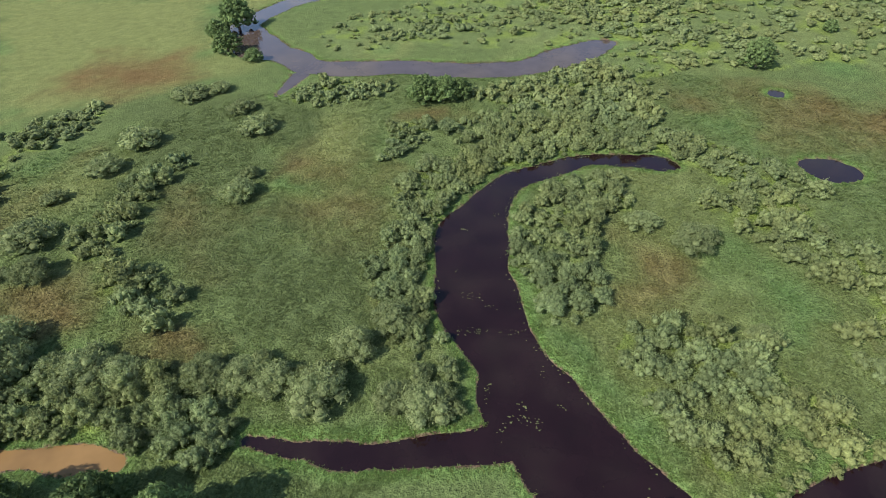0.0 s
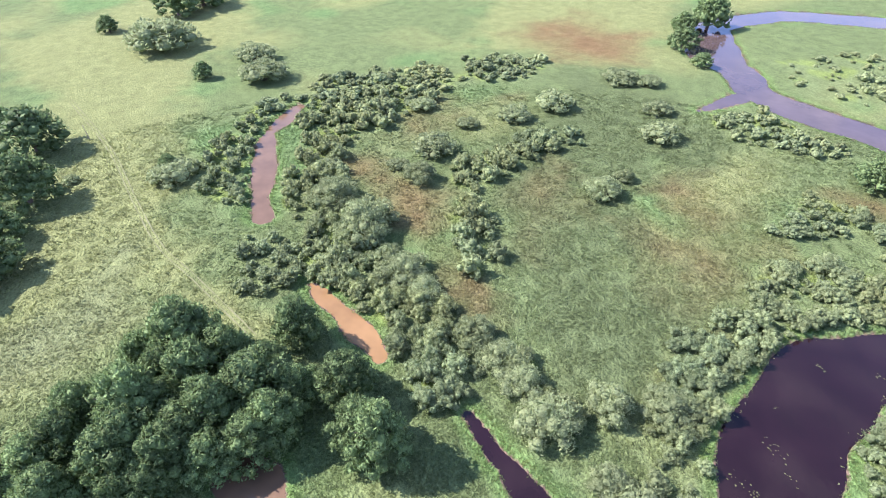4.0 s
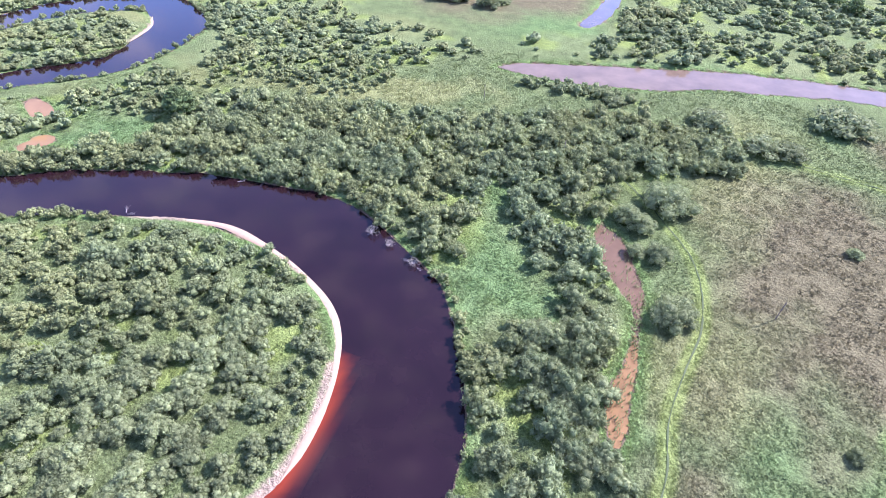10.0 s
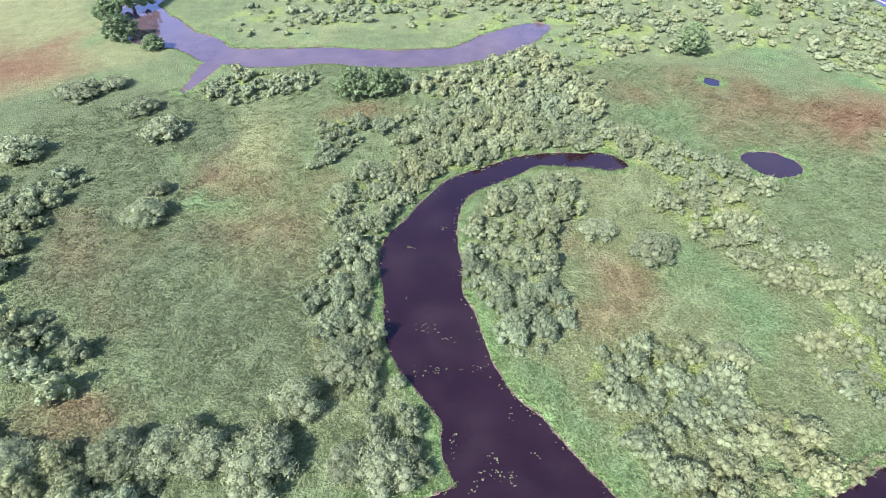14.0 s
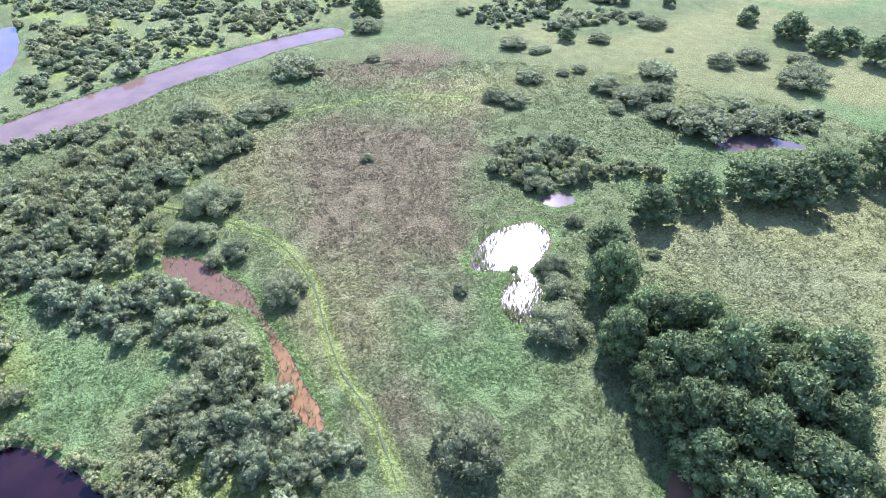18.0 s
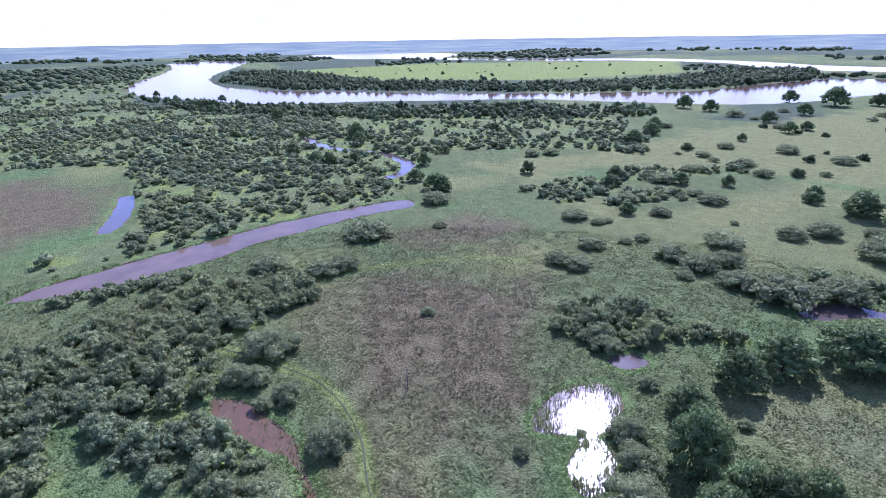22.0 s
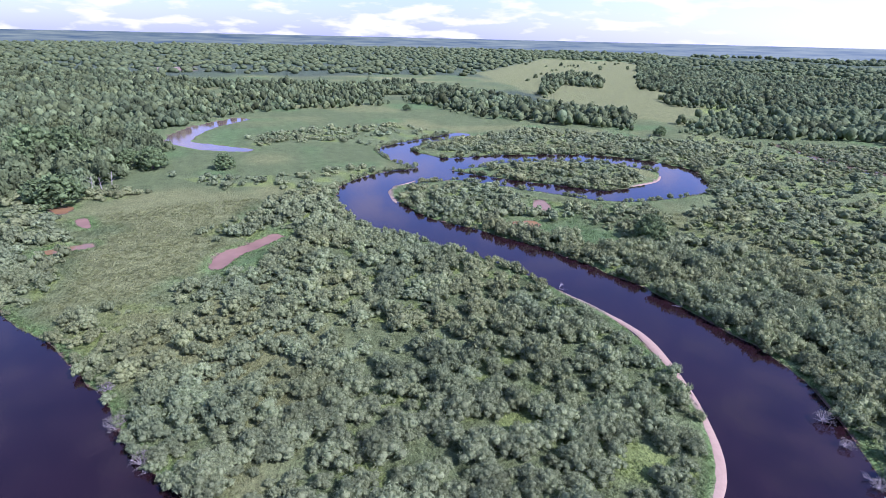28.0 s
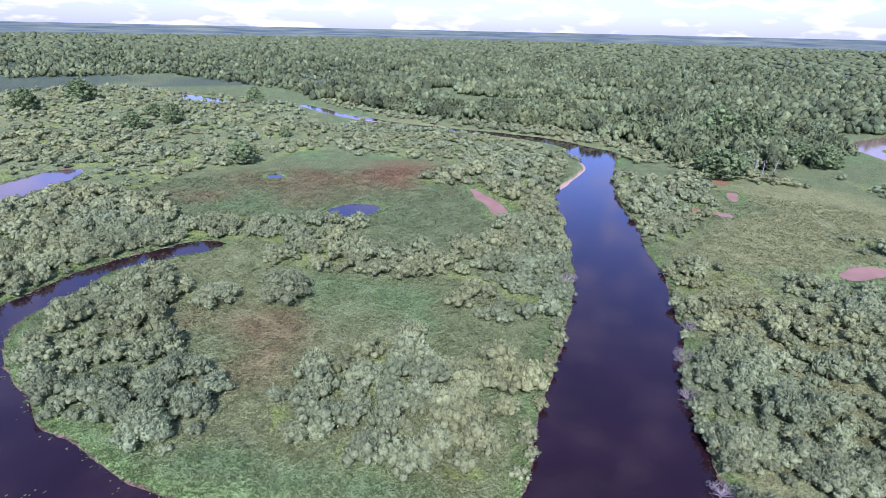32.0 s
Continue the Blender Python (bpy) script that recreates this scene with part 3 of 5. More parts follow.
COVER["lush"] = [
    [(-38, 149), (-27, 152), (-21, 125), (-9, 108), (-1, 107), (-1, 94), (-17, 89), (-18, 75), (-25, 88), (-33, 103)],
    [(65, -50), (46, -51), (23, -50), (33, -43), (55, -41)],
    [(5, -142), (-4, -154), (-2, -110), (-5, -88), (-18, -67), (-31, -72), (-18, -84), (-9, -86), (1, -109)],
    [(-66, -138), (-79, -116), (-91, -96), (-71, -74), (-68, -91), (-64, -113)],
    [(-63, -56), (-97, -65), (-72, -49), (-46, -37), (-40, -43)],
    [(5, -123), (1, -93), (-13, -71), (-34, -48), (-43, -39), (-44, -49), (-31, -65), (-17, -78), (-5, -95)],
    [(198, -47), (253, -79), (204, -58), (178, -48), (180, -42)],
    [(-186, -20), (-220, 0), (-210, 5), (-183, -8), (-176, -23)],
    [(-196, 107), (-203, 133), (-169, 138), (-165, 123), (-180, 110)],
    [(-66, 322), (-36, 343), (-17, 311), (-40, 299), (-62, 296)],
]
COVER["lime"] = [
    [(-73, -151), (-84, -142), (-80, -130), (-66, -133), (-65, -144)],
    [(-118, -119), (-124, -110), (-114, -109), (-111, -114)],
    [(-46, -73), (-53, -73), (-54, -65), (-50, -65)],
    [(361, 1734), (939, 1822), (1604, 1327), (1164, 940), (735, 991), (461, 1238)],
    [(-615, 596), (-591, 629), (-511, 544), (-492, 471)],
]
COVER["dry"] = [
    [(131, 74), (184, 56), (262, 26), (371, 37), (452, 51), (562, -123), (386, -101), (354, -62), (239, -3), (166, -6), (119, -7), (139, 20), (124, 53)],
    [(493, -436), (267, -419), (217, -310), (198, -237), (246, -208), (268, -194)],
    [(-294, -71), (-305, -36), (-284, 7), (-231, -22), (-179, -28), (-162, -63)],
    [(210, 363), (320, 343), (493, 364), (917, 357), (426, 151), (382, 195), (384, 253), (280, 297), (225, 293)],
    [(-162, 181), (-118, 206), (-73, 227), (-57, 208), (-91, 191), (-126, 175)],
    [(-149, -32), (-169, -10), (-162, 6), (-124, 7), (-93, -9), (-89, -25), (-109, -32)],
    [(-150, -58), (-171, -44), (-155, -7), (-118, 4), (-86, -2), (-77, -11), (-101, -29), (-120, -41)],
    [(-1167, 467), (-1960, 1068), (-1776, 1299), (-1170, 1032), (-636, 619), (-544, 577), (-436, 395), (-501, 374), (-635, 366)],
]

TRACK["track"] = [(325.7, 21), (256.5, 11.8), (204.9, 9.8), (170.6, 7.6), (145.7, 1.6), (112, -5.8)]
TRACK["mown"] = [(-8.3, 185), (3.3, 175.8), (14.2, 163.5), (23.2, 151.1), (31.5, 137.7), (35.4, 123.7), (35.7, 107.6), (32.2, 92.2), (29.3, 76.5), (29.7, 64.1), (28.3, 54.5), (26.3, 45.7)]
TRACK["mown2"] = [(40.1, 215.1), (75.2, 207.4), (115.8, 197.6), (140.7, 178.8)]
SAND["bend"] = [(-136.9, 86.6), (-110.5, 94.5), (-94.7, 93.3), (-76.8, 87.3), (-61.2, 79.3), (-52.3, 70.3), (-46.5, 57.8), (-44.1, 46.1), (-43.8, 35.1), (-45.4, 28.5)]
SAND["bend2"] = [(-52.4, 14.6), (-49.3, 22.6), (-45.4, 34.6), (-45.7, 46.8), (-49.4, 61)]
SAND["neck"] = [(-286.3, 78.8), (-277.1, 64.9), (-261.4, 58.6), (-241.3, 57.5)]
SAND["loop"] = [(-244.3, 196), (-249.7, 216), (-260.5, 229)]
SAND["reach"] = [(-256.4, -160.3), (-243.5, -150.1), (-218.9, -141.7), (-195.5, -134)]
SAND["far"] = [(-243.8, 391.1), (-219.7, 399.4), (-211.2, 421.4), (-215, 438)]
SAND["up"] = [(-237.9, -373.4), (-247.3, -355.8), (-251.5, -332.3)]

COVER["weeds"] = [[(140, 57), (154, 54), (162, 48), (176, 32), (182, 17), (157, 12), (143, 13), (140, 28), (128, 39), (130, 50)], [(132, 59), (152, 55), (160, 43), (158, 35), (164, 25), (171, 18), (149, 12), (142, 27), (134, 43)]]
COVER["sand"] = [[(-1100, -713), (-1076, -602), (-1076, -526), (-1204, -509), (-1073, -455), (-1000, -500), (-990, -600)], [(-1335, -208), (-1374, -131), (-1250, -107), (-1218, -178)]]

# Shrubs and trees that stand alone: place and crown radius.
SHRUBS = []
SHRUBS += [(171.4, -104.6, 9.9), (170.1, -85.1, 4.7), (156.2, -87.7, 7.6), (182.7, -129.6, 5.8), (176.1, -152.5, 8.3), (175.2, -176.1, 10.6), (211.6, -123.3, 7.5), (107.4, -138.2, 7.9), (109.6, -153.2, 4.6), (44.4, -152.1, 4.5), (37.9, -124.7, 3), (40.5, -70, 6.6), (32.3, -80.7, 7.1), (27.3, -55.5, 5.6), (18.5, -54.7, 7.4), (45.4, -54, 8.3), (57.6, -56.4, 6.9), (67.3, -57.4, 6.7), (77.1, -56.9, 6.5), (178, -227.3, 10.1), (165.9, -236.2, 7.3), (124.1, -192.2, 9.3), (142.1, -212.6, 7.8), (111.2, -53.7, 8.8)]
SHRUBS += [(100.5, -54.3, 6.7), (138.8, -54.5, 12), (161, -53, 10.9), (37.9, -164.1, 5.5), (-35, -34.9, 4.4), (-39.9, -131.6, 6), (-54.7, -122.4, 8.2), (14, -166.2, 4.6), (-64.5, -85.6, 4.3), (127.9, 240.7, 4.3), (89, 246.8, 12.5), (146.1, 283, 9.5), (151, 171.5, 6.4), (155.6, 163.5, 7.4), (177.2, 178.3, 7.5), (236.1, 211.7, 4.2), (208.9, 201.8, 3.9), (244.3, 196.2, 6.3), (204.8, 172.8, 4.5), (195.4, 173.8, 3.5), (187.1, 132.5, 3.7), (264.6, 165.5, 2.7), (201.2, 136.3, 9.7), (214.2, 133, 8.1)]
SHRUBS += [(200.3, 150.8, 8.1), (234.2, 149.2, 9.6), (198.2, 215.2, 8), (288.7, 196.7, 8.7), (270.1, 138.3, 7.5), (285.7, 131.9, 8.6), (307.9, 118.8, 6.6), (279.3, 102.5, 11), (23, 159.3, 9.5), (36.2, 227.5, 9.3), (55.7, 212.8, 8.9), (65.8, 213.2, 7.4), (28.1, 108.8, 7), (22.8, 132.3, 5), (10.8, 148.2, 5.3), (15.7, 144.4, 5.3), (16, 131.9, 3.5), (120.1, 108.4, 5.6), (68.5, 82.6, 2.7), (79.8, 157.4, 3), (9.2, 236.6, 2.2), (-10.9, 237.4, 4.4), (-3.7, 230.6, 5.4), (127.1, 123, 6.4)]
SHRUBS += [(248.4, 224.1, 7.5), (380.8, -36.3, 23.4), (80.8, 57.3, 8.2), (96.3, 74.8, 5.2), (90.7, 66.3, 6), (42.6, 43.7, 8.7), (116.5, 87.3, 3.1), (214.1, -5.8, 9.4), (291.8, -71, 14.3), (325.2, -77.9, 13.3), (234.6, 28.8, 3.9), (293.8, 212.5, 5.7), (125.2, 62.5, 2.2), (190.5, 136, 3.6), (289.4, 106.1, 10), (222.8, 90.9, 10.4), (204, 102.3, 14), (198.9, 116.9, 8.3), (-124.4, 332.6, 9.8), (-113, 333.2, 9.7), (-93, 330.7, 9.5), (-86.1, 338.8, 5.5), (-141.8, 390.2, 7.5), (-129.1, 387.1, 7.4)]
SHRUBS += [(-123.8, 397.2, 4.1), (-91.8, 389, 4), (-106.2, 413.6, 4.2), (203.5, 202.2, 4.5), (331.4, -45.3, 2.3), (183.5, -60.5, 6.8), (-198.4, -342, 9)]
TREES = []
TREES += [(88.5, 43.6, 6.9), (98.9, 38.7, 8), (90.5, 27.2, 8.3), (87.7, 17.2, 8.1), (100.3, 11.1, 9.4), (103.7, 2.9, 7.9), (79.3, 14.1, 7), (79.1, -0.3, 7.7), (81.2, 26.2, 6.4), (96.6, -4.6, 6.8), (106.5, 17.1, 7.2), (114.8, 10.4, 10.5), (117.8, 21.2, 6.1), (99.7, 25.3, 9.8), (88.6, 31, 8.3), (98.1, 45, 7.2), (105.4, 35.5, 7.4), (88.2, 10.4, 8.9), (89.8, -0, 10.7), (78.3, 4.6, 7.7), (83.7, 21.5, 8), (86, -8.1, 6.5), (96.6, 19.4, 7.7), (104.1, -16.1, 7.2)]
TREES += [(79.9, -19.1, 8.6), (66, -15.9, 7.7), (101.9, 59.5, 7.6), (117, 73.7, 6.3), (138.2, 74.3, 7.8), (157.9, 73.1, 8.9), (177.6, 64.4, 10.7), (186.2, 54.7, 10.2), (206.4, 53.2, 9.5), (226.9, 43, 12.6), (272.7, 38.2, 14.8), (311.6, 64.2, 9.3), (308.2, 50.2, 7.3), (222.5, -6.8, 4.4), (314.6, -44.7, 6.2), (337.2, 95.9, 8.9), (348.2, 116.4, 7.9), (341.3, 143.2, 8), (436.4, -13.2, 7.7), (449.3, -61.3, 16.3), (462.4, -82.3, 18.9), (159.1, 308.8, 7.8), (160.2, 298.4, 4.1), (264.1, 256.5, 5.8)]
TREES += [(230.4, 207.6, 4.9), (51.3, -226.5, 8.4), (41.5, -228.8, 7.8), (33.8, -232.2, 5.9), (191.7, -296.3, 9.4), (207.8, -344.3, 13.2), (212.4, -323.7, 7.9), (167.1, -281.7, 6.1), (-111.7, -270.2, 7.8), (61.5, -17.6, 8.2), (160.5, 300.5, 6.6), (157.3, 335.4, 6.5), (184.2, 377.4, 5.8), (268, 256.4, 5.1), (306.8, 235.3, 6), (330, 216.5, 4.7), (338, 167.9, 5.8), (335.1, 139.4, 9.8), (328.3, 117.9, 8.8), (171.1, 491.5, 7.3), (103.7, 474.6, 6.8), (119.4, 418.2, 6.8), (140.5, 416.5, 5.2), (437.4, 379.5, 9.3)]
TREES += [(219.9, 409.7, 5.6), (316.4, 479.6, 7), (-167.6, 146.1, 7.4), (-349.6, -65.3, 9.8), (-356.6, -78.5, 8.3), (-339.2, -25, 6.6), (-282.7, -94, 11), (-287.8, -104.5, 8.4), (-372.7, -131.3, 14.5), (-377.9, -114.1, 14.5), (-322, -87.5, 5.8), (-382.4, 327.8, 6.1), (-581.5, 152.9, 5.1), (-118.3, -287.9, 6.6), (-97.7, -409.6, 8.5), (-127.4, -417.5, 8.8), (-125.1, -453.8, 7.6), (-164.6, -324.2, 4.3), (-226.2, -497.3, 9.1), (-57.9, -544.8, 11.1), (-105.7, -590.8, 14.3)]
TREES += [(801.9, 462.8, 10.9), (800.5, 402.3, 17.2), (844.7, 371.9, 11.8), (688.1, 375.9, 9.2), (602.0, 364.7, 9.1), (555.0, 313.2, 7.5), (584.5, 313.7, 7.1), (480.1, 311.3, 4.9), (628.1, 458.9, 10.0), (628.8, 498.6, 11.2), (459.2, 395.9, 8.5), (387.6, 354.6, 9.7), (349.2, 172.6, 5.5), (278.6, 266.5, 5.9), (7.3, 1125.6, 6), (73.7, 828.2, 7), (101.6, 967.9, 7), (135.4, 690.2, 9.1), (178.2, 520.7, 10.1), (112.1, 433.4, 5.8), (193.4, 425.4, 5.1), (131.5, 550.9, 5.5)]
SHRUBS += [(691.2, 403.5, 7.7), (744.8, 321.0, 6.9), (700.1, 309.3, 5.7), (572.9, 333.9, 6.4), (608.9, 385.2, 6.2), (609.8, 411.5, 11.0), (482.9, 401.7, 8.1), (370.3, 329.3, 7.5), (463.3, 258.8, 9.2), (460.4, 213.4, 9.3), (396.9, 211.3, 5.9), (438.1, 297.5, 8.0), (301.8, 246.6, 9.4), (392.6, 285.4, 6.3), (384.4, 268.4, 4.6), (391.4, 248.0, 9.1), (383.6, 301.5, 3.2), (372.7, 220.7, 6.6), (275.9, 359.5, 6.9), (294.1, 355.9, 8.0), (408.5, 198.3, 4.4), (344.9, 258.0, 7.5)]
# half-dead willows that lean over the banks
LEANING = [(-120.4, -78, 3.4), (-105.6, -37.6, 3.2), (-92.8, -30.6, 3.2), (-73.2, -16.8, 3), (-120.2, -42, 2.4), (-45, 101.8, 2.6), (-62.5, 109.5, 2.8), (-55, 106.5, 2.2)]


def spline(points, step):
    """A smooth line through the points, resampled at about that step."""
    p = np.array(points, float)
    q = np.vstack([2 * p[0] - p[1], p, 2 * p[-1] - p[-2]])
    out = []
    for i in range(1, len(q) - 2):
        n = max(2, int(np.linalg.norm(q[i + 1, :2] - q[i, :2]) / step))
        u = np.linspace(0, 1, n, endpoint=False)[:, None]
        out.append(0.5 * (2 * q[i] + (q[i + 1] - q[i - 1]) * u + (2 * q[i - 1] - 5 * q[i] + 4 * q[i + 1] - q[i + 2]) * u ** 2
                          + (3 * q[i] - q[i - 1] - 3 * q[i + 1] + q[i + 2]) * u ** 3))
    return np.vstack(out + [p[-1:]])


def lattice(x, y, seed):
    v = np.sin(x * 127.1 + y * 311.7 + seed * 74.7) * 43758.5453
    return v - np.floor(v)


def speckle(x, y, size, seed=0):
    """Smooth value noise from 0 to 1."""
    x, y = x / size, y / size
    i, j = np.floor(x), np.floor(y)
    u, v = x - i, y - j
    u, v = u * u * (3 - 2 * u), v * v * (3 - 2 * v)
    return ((lattice(i, j, seed) * (1 - u) + lattice(i + 1, j, seed) * u) * (1 - v)
            + (lattice(i, j + 1, seed) * (1 - u) + lattice(i + 1, j + 1, seed) * u) * v)


def gap(x, y, line):
    """Distance from each place to a line of points, less the line's half width there."""
    best = np.full(x.shape, 1e6)
    reach = line[:, 2].max() + 60
    box = (x > line[:, 0].min() - reach) & (x < line[:, 0].max() + reach) & (y > line[:, 1].min() - reach) & (y < line[:, 1].max() + reach)
    ids = np.nonzero(box)[0]
    for k in range(0, len(ids), 4000):
        i = ids[k:k + 4000]
        best[i] = (np.hypot(x[i, None] - line[None, :, 0], y[i, None] - line[None, :, 1]) - line[None, :, 2]).min(1)
    return best


def inside(x, y, poly):
    hit = np.zeros(x.shape, bool)
    for (ax, ay), (bx, by) in zip(poly, poly[1:] + poly[:1]):
        if ay != by:
            hit ^= ((ay > y) != (by > y)) & (x < (bx - ax) * (y - ay) / (by - ay) + ax)
    return hit


def edge(x, y, poly):
    """Distance inside (positive) or outside (negative) of an outline."""
    d = np.full(x.shape, 1e6)
    for (ax, ay), (bx, by) in zip(poly, poly[1:] + poly[:1]):
        lx, ly = bx - ax, by - ay
        u = np.clip(((x - ax) * lx + (y - ay) * ly) / max(lx * lx + ly * ly, 1e-6), 0, 1)
        d = np.minimum(d, np.hypot(x - ax - u * lx, y - ay - u * ly))
    return np.where(inside(x, y, poly), d, -d)


LINES = {}
for key, (kind, points) in WATER.items():
    big = max(p[2] for p in points) > 30
    LINES[key] = spline(points, 25 if big else 2.0)
    LINES[key][:, 2] = np.maximum(LINES[key][:, 2], 0.6)
SANDS = {k: spline([(*p, 1.0) for p in v], 1.5) for k, v in SAND.items()}
TRACKS = {k: spline([(*p, 0.0) for p in v], 1.5) for k, v in TRACK.items()}


def to_water(x, y, keys=None):
    d = np.full(x.shape, 1e6)
    for k in keys or LINES:
        d = np.minimum(d, gap(x, y, LINES[k]))
    calm = np.clip(np.minimum(gap(x, y, SANDS["bend"]), gap(x, y, SANDS["bend2"])) / 4, 0, 1)
    return d + calm * ((speckle(x, y, 9, 3) - 0.5) * 2.0 + (speckle(x, y, 3.4, 5) - 0.5) * 0.6)


def land(x, y, d=None):
    """Height of the ground."""
    d = to_water(x, y) if d is None else d
    r = np.hypot(x, y)
    up = 0.12 + 0.55 * (1 - np.exp(-np.maximum(d, 0) / 4)) + np.minimum(d, 12) / 12 * ((speckle(x, y, 2.2, 1) - 0.5) * 0.45 + (speckle(x, y, 23, 2) - 0.5) * 0.5)
    z = np.where(d > 0, np.maximum(up, 0.06), np.maximum(d * 0.3, -1.5))
    return z + np.where(r > 3000, ((r - 3000) / 1900) ** 2 * 48, 0)


def mesh_of(name, verts, faces, mats, tint=None, smooth=False):
    """A mesh from arrays; all faces have the same number of corners."""
    me = bpy.data.meshes.new(name)
    n, k = faces.shape
    me.vertices.add(len(verts))
    me.vertices.foreach_set("co", np.ascontiguousarray(verts, np.float32).ravel())
    me.loops.add(n * k)
    me.loops.foreach_set("vertex_index", np.ascontiguousarray(faces, np.int32).ravel())
    me.polygons.add(n)
    me.polygons.foreach_set("loop_start", np.arange(0, n * k, k, dtype=np.int32))
    if smooth:
        me.polygons.foreach_set("use_smooth", np.ones(n, bool))
    for key, value in (tint or {}).items():
        if value.ndim == 1:
            me.attributes.new(key, "FLOAT", "POINT").data.foreach_set("value", value.astype(np.float32))
        else:
            rgba = np.ones((len(verts), 4), np.float32)
            rgba[:, :3] = value
            me.attributes.new(key, "FLOAT_COLOR", "POINT").data.foreach_set("color", rgba.ravel())
    me.materials.append(mats)
    me.update(calc_edges=True)
    return me


# ---------------------------------------------------------------- ground
GREENS = {"grass": (0.1, 0.134, 0.05), "rust": (0.132, 0.092, 0.04), "reed": (0.115, 0.107, 0.054), "lush": (0.092, 0.15, 0.051),
          "lime": (0.15, 0.2, 0.05), "dry": (0.15, 0.171, 0.063), "sand": (0.24, 0.19, 0.13), "mud": (0.13, 0.09, 0.062), "sedge": (0.11, 0.185, 0.052),
          "wood": (0.06, 0.085, 0.05), "scrub": (0.128, 0.165, 0.064), "olive": (0.082, 0.108, 0.042), "weeds": (0.135, 0.158, 0.067)}


def cover(x, y, d):
    c = np.tile(np.array(GREENS["grass"]), (len(x), 1))
    wobble = (speckle(x, y, 16, 8) - 0.5) * 14 + (speckle(x, y, 5, 9) - 0.5) * 6

    def lay(w, key):
        c[:] = c + (np.array(GREENS[key]) - c) * np.clip(w, 0, 1)[:, None]

    lay((speckle(x, y, 45, 11) - 0.55) * 3, "dry")
    lay((speckle(x, y, 30, 12) - 0.62) * 3, "lush")
    r = np.hypot(x, y)
    lay(np.where(r > 700, np.clip((speckle(x, y, 310, 91) * 0.7 + speckle(x, y, 90, 92) * 0.3 - 0.42) * 6, 0, 0.9), 0), "wood")
    for poly in THICKET.values():
        near = np.nonzero((x > min(p[0] for p in poly)) & (x < max(p[0] for p in poly)) & (y > min(p[1] for p in poly)) & (y < max(p[1] for p in poly)))[0]
        w = np.zeros(len(x))
        w[near] = inside(x[near], y[near], poly) * (0.35 + 0.65 * speckle(x[near], y[near], 4, 94))
        lay(w * 0.8, "scrub")
        lay((w > 0) * np.clip((speckle(x, y, 9, 95) - 0.6) * 6, 0, 0.75), "lime")
    for key, soft, strength in (("olive", 14, 0.9), ("dry", 14, 0.9), ("weeds", 14, 0.5), ("reed", 18, 0.85), ("lush", 8, 0.62), ("rust", 16, 0.62), ("lime", 6, 0.5), ("sand", 12, 0.8)):
        for poly in COVER[key]:
            near = np.nonzero((x > min(p[0] for p in poly) - 30) & (x < max(p[0] for p in poly) + 30) & (y > min(p[1] for p in poly) - 30) & (y < max(p[1] for p in poly) + 30))[0]
            w = np.zeros(len(x))
            w[near] = (edge(x[near], y[near], poly) + wobble[near] * min(1.6, soft / 8)) / soft + 0.5
            patchy = 0.3 + 0.7 * speckle(x, y, 22, 21) if key == "rust" else 0.35 + 0.65 * np.clip(speckle(x, y, 26, 22) * 0.6 + speckle(x, y, 9, 23) * 0.5, 0, 1) if key == "reed" else 1
            lay(w * strength * patchy, key)
    lay(np.where(d > 0, (4.4 - d) / 3.5, 0) * (0.5 + speckle(x, y, 9, 14) * 0.5), "sedge")
    lay(np.where(d < 0.25, 1.0, 0.0), "mud")
    for k, line in TRACKS.items():
        lay(np.clip(1.6 - gap(x, y, line) / 1.8, 0, 0.35 if k == "track" else 0.65), "dry" if k == "track" else "lime")
    for line in SANDS.values():
        lay((0.4 - gap(x, y, line)) / 0.7, "sand")
    return c


radii = [0.0, 8, 16, 24, 31]
while radii[-1] < 4950:
    radii.append(radii[-1] + max(0.9, radii[-1] * 0.0118))
turns = 800
ang = np.linspace(0, 2 * np.pi, turns, endpoint=False)
gx = np.outer(radii, np.cos(ang)).ravel()
gy = np.outer(radii, np.sin(ang)).ravel()
gd = to_water(gx, gy)
rows_, cols_ = np.meshgrid(np.arange(len(radii) - 1), np.arange(turns), indexing="ij")
nxt = (cols_ + 1) % turns
faces = np.stack([rows_ * turns + cols_, (rows_ + 1) * turns + cols_, (rows_ + 1) * turns + nxt, rows_ * turns + nxt], -1).reshape(-1, 4)
ground = new("ground", mesh_of("ground", np.stack([gx, gy, land(gx, gy, gd)], 1), faces, TURF, {"cover": cover(gx, gy, gd)}, True))
tagged(ground, "green and rust-brown river meadow with sedge tussocks", "ground", kind="structure")


